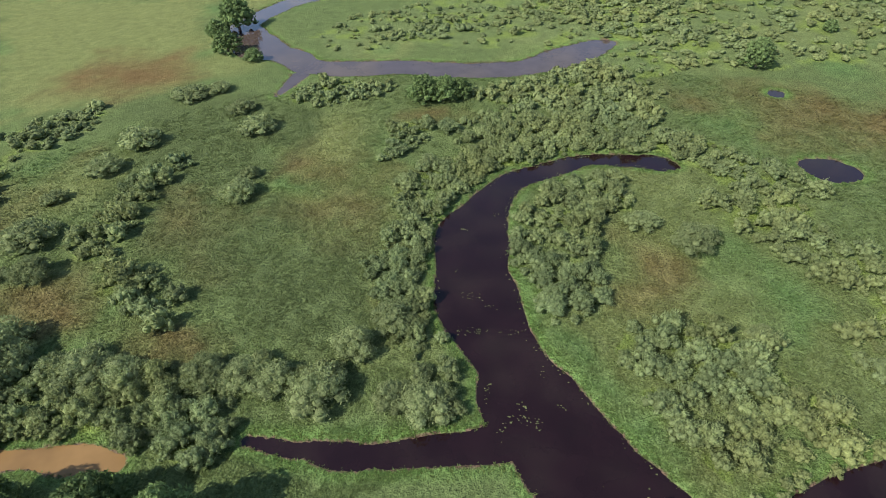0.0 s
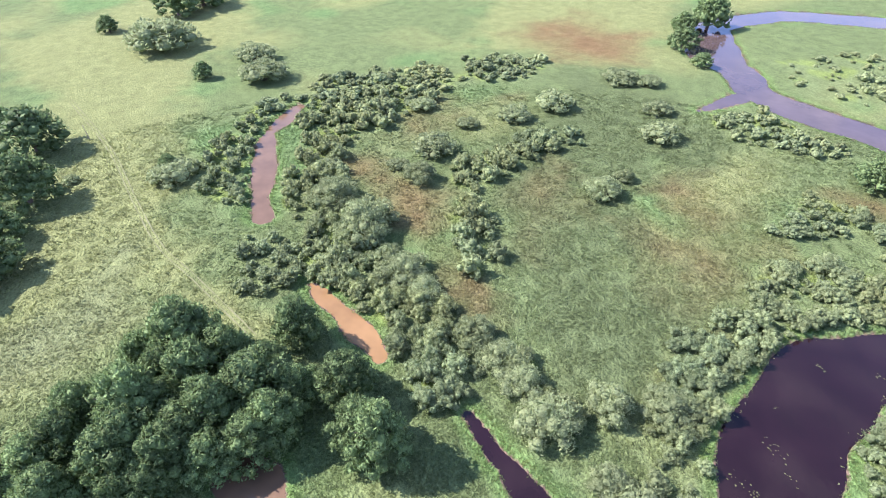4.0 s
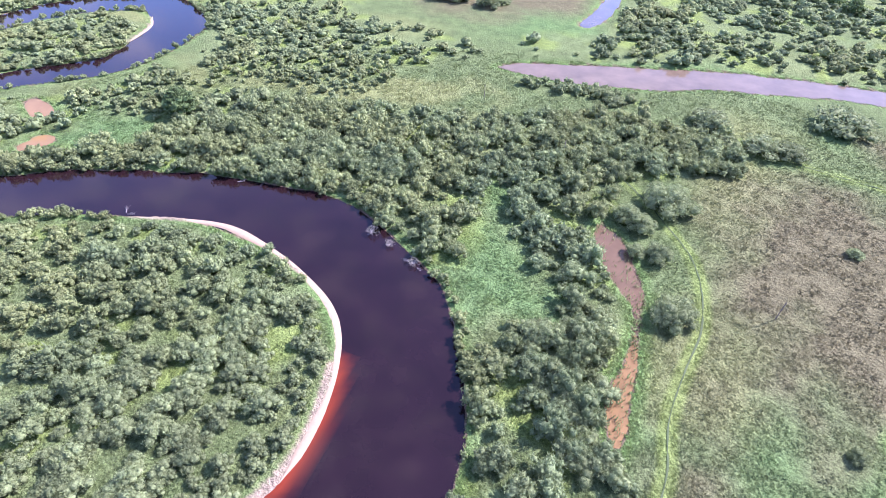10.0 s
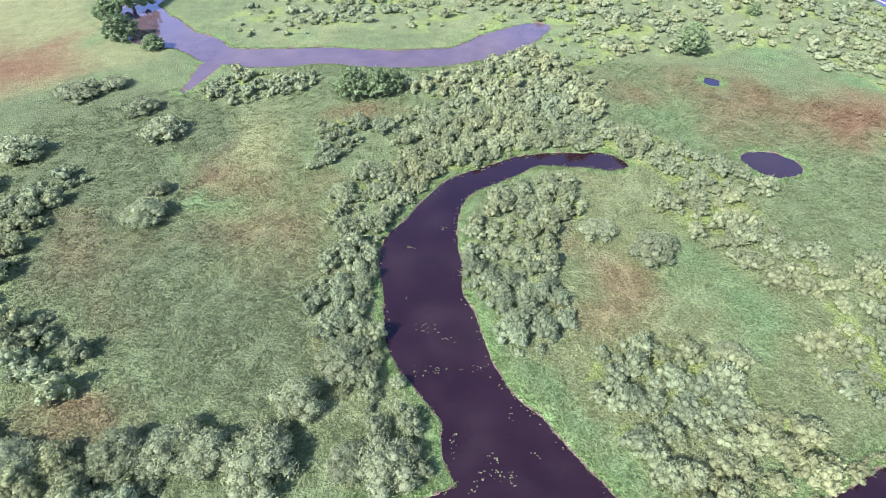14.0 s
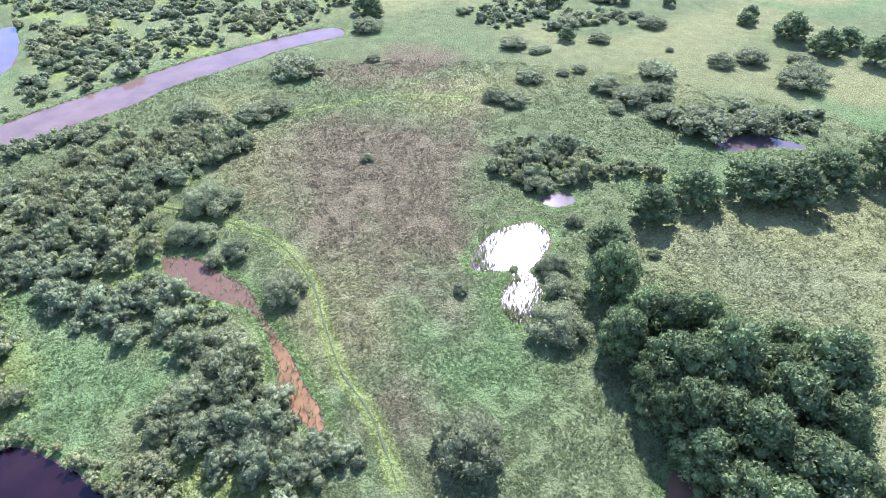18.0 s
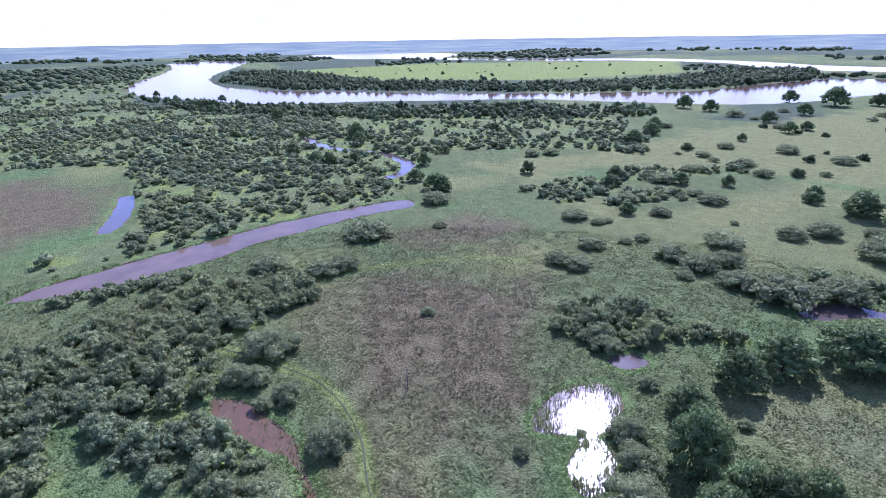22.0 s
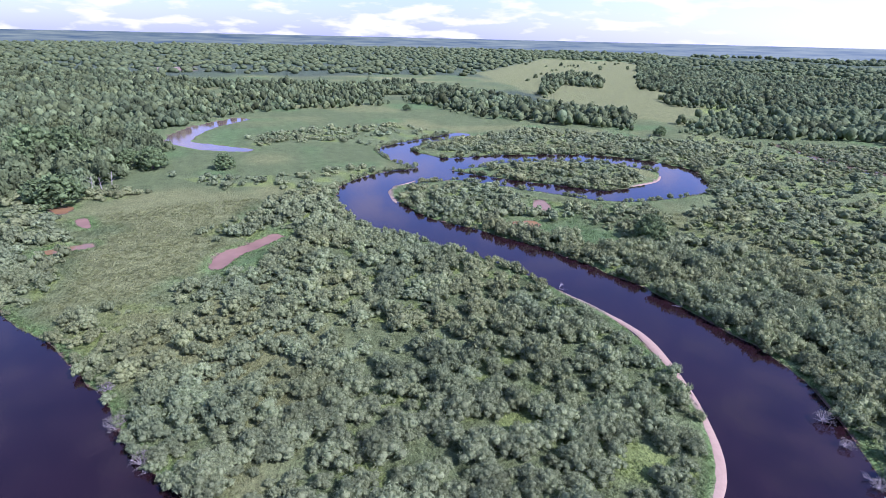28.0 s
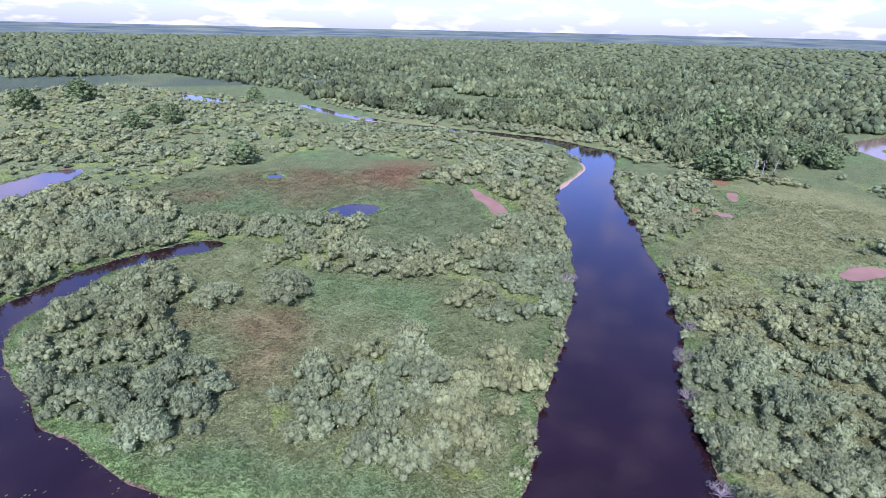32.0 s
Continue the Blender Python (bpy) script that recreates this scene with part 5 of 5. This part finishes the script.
CROWN = [spray(crown_lumps(8, 0.55, 1.5), 52, 0.19, 1, 0.9, 0.6) for _ in range(8)]
CROWN_FAR = [spray(crown_lumps(3, 0.42, 1.4), 4, 0.25, 1, 1.1) for _ in range(8)]
CROWN_TINY = [spray([(0, 0, 0.8, 0.95)], 1, 0.3, 1, 1.0) for _ in range(6)]
for key, poly in WOOD.items():
    deep = key in ("north_wood", "west_wood")
    step, size = (9.3, 5.1) if deep else (10.5, 6.2)
    if key in ("island", "bank_belt"):
        step, size = 11, 6.0
    x, y = dots(poly, step)
    k = (to_water(x, y) > 4) & (np.hypot(x, y) < 1700)
    k &= speckle(x, y, 60, 56) > (0.2 if deep else 0.1)
    for glade in COVER["sand"]:
        k &= ~inside(x, y, glade)
    if deep:
        fringe = to_water(x, y, ("upper", "river_upper")) < 30
        f = fringe & k
        scatter("willow_thicket", x[f], y[f], land(x[f], y[f]) - 0.05, 3.2 + 2.2 * rng.random(f.sum()), tint(f.sum(), x[f], y[f]), None, WILLOW, "pale willow scrub between the river and the wood", "thicket", 0.8)
        k &= ~fringe
        k &= rng.random(len(x)) < np.clip(1.3 - np.hypot(x, y) / 1500, 0.35, 1)
    x, y = x[k], y[k]
    r = np.hypot(x, y)
    s = size * (0.55 + 0.75 * rng.random(len(x)) ** 1.4 + 0.7 * (speckle(x, y, 55, 58) - 0.4)) * (np.clip(r / 1000, 1, 1.2) if deep else 1)
    s = np.maximum(s, 2.0)
    c = tint(len(x), x, y) * (0.65 + 0.6 * rng.random((len(x), 1)) + 0.7 * (speckle(x, y, 30, 59) - 0.5)[:, None])
    for sets, near in ((CROWN, r < 500), (CROWN_FAR, r >= 500)):
        scatter("woodland", x[near], y[near], 0.2 - 0.4 * s[near] * rng.random(near.sum()), s[near], c[near], sets, WOODS, "mixed dark-green broadleaf woodland on the plain", "woodland", 1.3 if deep else 1.15)

# lone trees and clumps on the far pastures
for poly, count in ((COVER["dry"][-1], 70), (COVER["dry"][3], 16), (COVER["lime"][-2], 40)):
    x, y = dots(poly, math.sqrt(abs(sum(a[0] * b[1] - a[1] * b[0] for a, b in zip(poly, poly[1:] + poly[:1]))) / 2 / count / 0.87))
    k = (to_water(x, y) > 6) & (speckle(x, y, 70, 57) > 0.4)
    x, y = x[k], y[k]
    scatter("pasture_trees", x, y, -0.5 - 2 * rng.random(len(x)), 3.5 + 4 * rng.random(len(x)), tint(len(x), x, y), CROWN, WOODS, "scattered dark trees on the far pasture", "trees", 0.85)

# far country: woods and hedges out to the horizon
r = 1150 + 2200 * rng.random(21000) ** 0.9
t = np.radians(8 + 262 * rng.random(21000) ** 0.8)
x, y = r * np.cos(t), r * np.sin(t)
deg = np.degrees(t)
wooded = np.clip((deg - 128) / 25, 0, 1)
k = (speckle(x, y, 420, 51) * 0.75 + speckle(x, y, 130, 52) * 0.25 > 0.54 - wooded * 0.36) & (to_water(x, y) > 25) & (r < 3350)
for poly in COVER["lime"][-2:] + COVER["dry"][-1:]:
    k &= ~inside(x, y, poly)
x, y, r = x[k], y[k], r[k]
scatter("far_woodland", x, y, land(x, y) - 1, (4.5 + r / 480) * (0.7 + 0.7 * rng.random(len(x))), tint(len(x), x, y), CROWN_TINY, WOODS, "distant dark woods towards the horizon", "woodland", 0.62)

# ---------------------------------------------------------------- single shrubs and trees
def part(name, data, parent, label=""):
    ob = new(name, data)
    ob.parent = parent
    return tagged(ob, label)


def limb(V, T, a, b, ra, rb, sides=6):
    a, b = np.array(a, float), np.array(b, float)
    w = (b - a) / np.linalg.norm(b - a)
    s = np.cross(w, (0.3, 0.9, 0.1))
    s /= np.linalg.norm(s)
    t = np.cross(w, s)
    base = sum(len(v) for v in V)
    u = np.linspace(0, 2 * np.pi, sides, endpoint=False)[:, None]
    ring = np.cos(u) * s + np.sin(u) * t
    V.append(np.vstack([a + ring * ra, b + ring * rb]))
    i = np.arange(sides)
    j = (i + 1) % sides
    T.append(np.vstack([np.stack([i, j, j + sides], 1), np.stack([i, j + sides, i + sides], 1)]) + base)


def shrub_kind(sprays, leaf):
    thing = new("willow_shrub")
    v, t = spray(shrub_lumps(28, 0.8, 0.95), sprays, leaf, 1, 0.74, 0.5, 0.5)
    part("foliage", mesh_of("foliage", v, t, SHRUB), thing)
    V, T = [], []
    for i in range(7):
        a = i * 0.9
        limb(V, T, (math.cos(a) * 0.05, math.sin(a) * 0.05, -0.05), (math.cos(a) * 0.4, math.sin(a) * 0.4, 0.45), 0.02, 0.006, 5)
    part("stems", mesh_of("stems", np.vstack(V), np.vstack(T), BARK), thing)
    return tagged(thing, "rounded grey-green willow shrub standing in the meadow", "shrub", "willow shrubs of the meadow")


def tree_kind(sprays, leaf):
    thing = new("broadleaf_tree")
    lumps = [(0, 0, 0.98, 0.5), (0, 0, 0.6, 0.46)]
    for i in range(44):
        a, u = i * 2.4, (i + 0.5) / 44
        q = (0.74 - 0.6 * max(0, u - 0.45) / 0.55) * (0.72 + 0.45 * rng.random())
        lumps.append((math.cos(a) * q, math.sin(a) * q, 0.2 + 1.3 * u + 0.1 * rng.random(), 0.13 + 0.13 * rng.random()))
    v, t = spray(lumps, sprays, leaf, 1, 0.78, 0.8, 0.3)
    part("crown", mesh_of("crown", v, t, OAK), thing)
    V, T = [], []
    limb(V, T, (0, 0, -0.05), (0.02, 0.01, 0.7), 0.075, 0.045, 8)
    limb(V, T, (0.02, 0.01, 0.7), (0, 0.03, 1.3), 0.045, 0.02, 7)
    for i in range(7):
        a = i * 2.1
        limb(V, T, (0.02, 0.01, 0.5 + 0.06 * i), (math.cos(a) * 0.5, math.sin(a) * 0.5, 0.95 + 0.06 * i), 0.028, 0.008, 5)
    part("trunk", mesh_of("trunk", np.vstack(V), np.vstack(T), BARK), thing)
    return tagged(thing, "full dark-green broadleaf tree with a rounded crown", "tree", "trees on the meadow")


def plant(kinds, places, tall):
    x, y, r = np.array(places, float).T
    z = land(x, y)
    for i in range(len(x)):
        m = pose(x[i], y[i], max(z[i], 0.1), 0, 0, rng.random() * 360) @ Matrix.Diagonal((r[i], r[i], r[i] * (tall * (0.85 + 0.3 * rng.random())), 1))
        if i < len(kinds):
            kinds[i].matrix_basis = m
        else:
            copy_thing(kinds[i % len(kinds)], m @ Matrix.Diagonal([1 / c for c in kinds[i % len(kinds)].scale] + [1]))


def scrub_kind(i):
    thing = new("willow_bush")
    v, t = CLOSE[i]
    part("foliage", mesh_of("foliage", v, t, SHRUB), thing)
    V, T = [], []
    for k in range(5):
        a = k * 1.3 + i
        limb(V, T, (math.cos(a) * 0.05, math.sin(a) * 0.05, -0.05), (math.cos(a) * 0.4, math.sin(a) * 0.4, 0.4), 0.02, 0.006, 4)
    part("stems", mesh_of("stems", np.vstack(V), np.vstack(T), BARK), thing)
    return tagged(thing, "low grey-green willow bush in dense scrub", "bush", "willow bushes of the scrub")


plant([scrub_kind(i) for i in range(8)], LONERS, 0.95)
for wanted, sprays, leaf, tall in ((lambda r: r < 190, 2400, 0.042, 0.8), (lambda r: r >= 190, 900, 0.066, 0.62)):
    plant([shrub_kind(sprays, leaf) for i in range(5)], [p for p in SHRUBS if wanted(math.hypot(p[0], p[1]))], tall)
for wanted, sprays, leaf, tall in ((lambda r: r < 128, 3400, 0.045, 1.08), (lambda r: 128 <= r < 250, 1700, 0.06, 0.82), (lambda r: r >= 250, 700, 0.085, 0.8)):
    plant([tree_kind(sprays, leaf) for i in range(4)], [(p[0], p[1], p[2] * 1.06) for p in TREES if wanted(math.hypot(p[0], p[1]))], tall)


def bleached_kind(i):
    """A half-dead willow that leans out: bare grey twigs and a thin veil of leaves."""
    thing = new("bleached_willow")
    v, t = spray(shrub_lumps(9, 0.7, 0.8), 260, 0.06, 1, 0.5, 0.9, 0.5)
    keep = t[20 * 9:]
    part("foliage", mesh_of("foliage", v, keep, GREYLEAF), thing, "thin grey-brown leaves")
    V, T = [], []
    for k in range(26):
        a, up = k * 2.4, 0.25 + 0.7 * rng.random()
        q = 0.95 * (1 - up * 0.5)
        limb(V, T, (0, 0, 0), (math.cos(a) * q, math.sin(a) * q, up), 0.022, 0.005, 4)
    part("branches", mesh_of("branches", np.vstack(V), np.vstack(T), DEADWOOD), thing)
    return tagged(thing, "half-dead grey willow leaning over the river bank", "shrub", "bleached willows along the river")


GREYLEAF = leaf_material("dry_grey_leaves", (0.19, 0.18, 0.14), tinted=False)
plant([bleached_kind(i) for i in range(2)], LEANING, 0.8)

# ---------------------------------------------------------------- grasses, reeds, lily pads
def tuft_mesh(name, x, y, z, size, colours, mat, label, category, blades=3, rise=0.0):
    n = len(x)
    a = rng.random((n, blades)) * 6.283
    out = 0.25 + 0.5 * rng.random((n, blades))
    foot = np.stack([np.cos(a) * 0.1, np.sin(a) * 0.1, np.zeros_like(a)], -1)
    side = np.stack([-np.sin(a), np.cos(a), np.zeros_like(a)], -1) * (0.09 if rise else 0.32)
    reach = 0.6 if rise else 1.9
    tip = np.stack([np.cos(a) * out * reach, np.sin(a) * out * reach, 0.16 + rise + 0.42 * rng.random((n, blades))], -1)
    tri = np.stack([foot - side, foot + side, tip], 2) * size[:, None, None, None]
    tri[..., 0] += x[:, None, None]
    tri[..., 1] += y[:, None, None]
    tri[..., 2] += z[:, None, None]
    me = mesh_of(name, tri.reshape(-1, 3), np.arange(n * blades * 3).reshape(-1, 3), mat, {"tint": np.repeat(colours, blades * 3, 0)})
    return tagged(new(name, me), label, category, kind="stuff")


GRASS = leaf_material("grass_blades", (1.0, 1.0, 1.0), 0.3, sheer=0.66, gloss=0.06, grain=5.0)
n = 400000
r = 42 + 230 * rng.random(n) ** 1.15
t = rng.random(n) * 6.283
x, y = r * np.cos(t), r * np.sin(t)
d = to_water(x, y)
sandy = np.full(n, 1e6)
for line in SANDS.values():
    sandy = np.minimum(sandy, gap(x, y, line))
trodden = np.full(n, 1e6)
for line in TRACKS.values():
    trodden = np.minimum(trodden, gap(x, y, line))
k = (d > 0.5) & (sandy > 1) & (trodden > 1.1) & (speckle(x, y, 3.5, 61) > 0.3)
x, y, d, r = x[k], y[k], d[k], r[k]
tuft_mesh("grass", x, y, land(x, y, d) - 0.03, (0.36 + 0.36 * rng.random(len(x))) * (0.8 + r / 300), cover(x, y, d) * (0.85 + 0.75 * rng.random((len(x), 1))), GRASS, "tussocky meadow grass and sedge", "grass", 2)
# reeds along the banks
X, Y = [], []
for key in ("river_upper", "river_bend", "river_loops", "oxbow", "ditch", "arm", "arm_up", "pinkpond", "orange", "reedch", "pinkn", "lake", "wet1", "wet2"):
    line = LINES[key]
    step = np.gradient(line[:, :2], axis=0)
    step /= np.maximum(np.linalg.norm(step, axis=1)[:, None], 1e-6)
    across = np.stack([-step[:, 1], step[:, 0]], 1)
    for side in (-1, 1):
        for _ in range(10):
            p = line[:, :2] + across * side * (line[:, 2:3] + rng.normal(size=(len(line), 1)) * 0.9 + 0.6) + rng.normal(size=(len(line), 2)) * 0.7
            X.append(p[:, 0]), Y.append(p[:, 1])
x, y = np.concatenate(X), np.concatenate(Y)
d = to_water(x, y)
sandy = np.full(len(x), 1e6)
for line in SANDS.values():
    sandy = np.minimum(sandy, gap(x, y, line))
k = (d > -0.5) & (d < 3.5) & (sandy > 1.5)
x, y, d = x[k], y[k], d[k]
tuft_mesh("reeds", x, y, np.maximum(land(x, y, d), -0.1), 0.3 + 0.35 * rng.random(len(x)), np.array((0.14, 0.19, 0.062)) * (0.7 + 0.6 * rng.random((len(x), 1))), GRASS, "fringe of sedge and reeds along the bank", "reeds", 4)

# water lilies in the slack water
def pads(places, label):
    x, y, s = places
    n, k = len(x), 6
    a = np.linspace(0, 2 * np.pi, k, endpoint=False)[None, :] + rng.random((n, 1)) * 6
    v = np.stack([x[:, None] + np.cos(a) * s[:, None], y[:, None] + np.sin(a) * s[:, None] * 0.8, 0.03 + 0.03 * rng.random((n, k))], -1)
    me = mesh_of("lily_pads", v.reshape(-1, 3), np.arange(n * k).reshape(-1, k), GRASS, {"tint": np.repeat(np.array((0.2, 0.23, 0.1)) * (0.6 + 0.8 * rng.random((n, 1))), k, 0)})
    return tagged(new("lily_pads", me), label, "lily pads", kind="stuff")


X, Y = [], []
line = LINES["oxbow"]
for _ in range(45):
    u = rng.random((len(line), 1)) * 6.283
    p = line[:, :2] + np.hstack([np.cos(u), np.sin(u)]) * line[:, 2:3] * np.sqrt(rng.random((len(line), 1)))
    X.append(p[:, 0]), Y.append(p[:, 1])
x, y = np.concatenate(X), np.concatenate(Y)
d = to_water(x, y)
k = (d < -0.2) & ((speckle(x, y, 4.5, 81) > 0.86) | ((d > -1.6) & (speckle(x, y, 6, 82) > 0.55)))
x, y = x[k], y[k]
pads((x, y, 0.1 + 0.17 * rng.random(len(x))), "yellow-green lily pads floating on the dark oxbow")
# reeds that stand in the shallow pools
X, Y = [], []
for key in ("wet1", "wet2", "reedch", "pinkn"):
    line = LINES[key]
    for _ in range(1500 if key[0] == "w" else 120):
        p = line[:, :2] + rng.normal(size=(len(line), 2)) * line[:, 2:3] * 0.75
        X.append(p[:, 0]), Y.append(p[:, 1])
x, y = np.concatenate(X), np.concatenate(Y)
d = to_water(x, y)
shore = np.clip(1 + d / 5, 0, 1)
k = (d < 0.2) & (rng.random(len(x)) < 0.015 + 0.22 * shore ** 1.2 * (0.3 + speckle(x, y, 3, 84)))
x, y = x[k], y[k]
tuft_mesh("pool_reeds", x, y, np.full(len(x), -0.05), 0.5 + 0.6 * rng.random(len(x)), np.array((0.16, 0.195, 0.078)) * (0.7 + 0.6 * rng.random((len(x), 1))), GRASS, "thin reeds standing in the shallow pools", "reeds", 3, 1.1)

# ---------------------------------------------------------------- poles and dead wood
def pole_kind():
    thing = new("utility_pole")
    V, T = [], []
    limb(V, T, (0, 0, -0.4), (0, 0, 6.9), 0.15, 0.1, 10)
    limb(V, T, (0, 0, 6.9), (0, 0, 7.0), 0.1, 0.03, 10)
    part("post", mesh_of("post", np.vstack(V), np.vstack(T), TIMBER), thing)
    for h, side in ((6.5, 1), (6.2, -1)):
        V, T = [], []
        limb(V, T, (side * 0.08, 0, h), (side * 0.3, 0, h), 0.015, 0.015, 6)
        limb(V, T, (side * 0.3, 0, h - 0.02), (side * 0.3, 0, h + 0.16), 0.015, 0.03, 6)
        part("insulator_hook", mesh_of("insulator_hook", np.vstack(V), np.vstack(T), DEADWOOD), thing)
    return tagged(thing, "weathered wooden pole standing alone in the meadow", "pole", "poles across the meadow")


POLES = [(54.6, 119.6), (-58, 210), (271, 18), (-16, 178)]
first = pole_kind()
for i, (x, y) in enumerate(POLES):
    m = pose(x, y, float(land(np.array([float(x)]), np.array([float(y)]))[0]), 0, 0, 40)
    if i:
        copy_thing(first, m)
    else:
        first.matrix_basis = m


def snag_kind(i, length):
    thing = new("driftwood")
    V, T = [], []
    limb(V, T, (0, 0, 0.1), (length, 0.3, 0.5), 0.16, 0.07, 7)
    part("trunk", mesh_of("trunk", np.vstack(V), np.vstack(T), DEADWOOD), thing)
    V, T = [], []
    for k in range(12):
        u = 0.25 + 0.06 * k
        a = (k * 2.4) % 6.283
        tip = (u * length + 0.8 + rng.random(), math.cos(a) * 1.3, 0.5 + abs(math.sin(a)) * 1.3)
        limb(V, T, (u * length, 0.3 * u, 0.1 + 0.4 * u), tip, 0.045, 0.012, 5)
        limb(V, T, tip, (tip[0] + 0.6, tip[1] * 1.4, tip[2] + 0.2), 0.012, 0.005, 4)
    part("branches", mesh_of("branches", np.vstack(V), np.vstack(T), DEADWOOD), thing)
    return tagged(thing, "bleached fallen branch lying at the water's edge", "driftwood", "driftwood along the river")


snags = [snag_kind(0, 3.5), snag_kind(1, 4.5)]
SNAGS = [(-66.9, 110.7, -60), (-43.4, 100.5, -40), (-138.5, 87, 10), (-27.3, 87, -80), (-117.8, 115.5, 20), (-68.3, 111.8, 30), (-53.8, 104.4, 60), (-45, 101.4, 70), (-139.4, 87.5, 120), (-284.2, 44.5, 80), (-121.9, -76.7, 200), (-121.8, -44.1, 20), (-107, -38, 10), (-91.5, -29.7, 0), (-75.6, -18.1, -10), (-66.4, 110.3, 100), (-42.9, 99.7, 150), (-64.4, 108.2, 200), (-46.4, 102.7, 220)]
keep = np.abs(to_water(np.array([p[0] for p in SNAGS]), np.array([p[1] for p in SNAGS]))) < 2.2
for i, (x, y, turn) in enumerate([p for p, k in zip(SNAGS, keep) if k]):
    m = pose(x, y, 0.05, 0, -4, turn) @ Matrix.Scale(0.6, 4)
    if i < 2:
        snags[i].matrix_basis = m
    else:
        copy_thing(snags[i % 2], m @ Matrix.Scale(1 / 0.6, 4))


def dead_tree_kind():
    thing = new("dead_tree")
    V, T = [], []
    limb(V, T, (0, 0, -0.3), (0.6, 0.2, 6.0), 0.22, 0.12, 8)
    limb(V, T, (0.6, 0.2, 6.0), (1.3, 0.3, 9.5), 0.12, 0.04, 7)
    part("trunk", mesh_of("trunk", np.vstack(V), np.vstack(T), DEADWOOD), thing)
    V, T = [], []
    for k in range(6):
        a = k * 2.2
        limb(V, T, (0.5 + k * 0.1, 0.2, 4.5 + k * 0.7), (0.7 + math.cos(a) * 1.8, math.sin(a) * 1.8, 6.0 + k * 0.7), 0.06, 0.015, 5)
    part("branches", mesh_of("branches", np.vstack(V), np.vstack(T), DEADWOOD), thing)
    return tagged(thing, "pale bare dead tree at the edge of the wood", "dead tree", "dead trees by the wood")


first = dead_tree_kind()
for i, (x, y, turn) in enumerate([(-299, -85, 20), (-296, -80, 200), (-306, -78, 100)]):
    m = pose(x, y, 0.3, 0, 0, turn)
    if i:
        copy_thing(first, m)
    else:
        first.matrix_basis = m
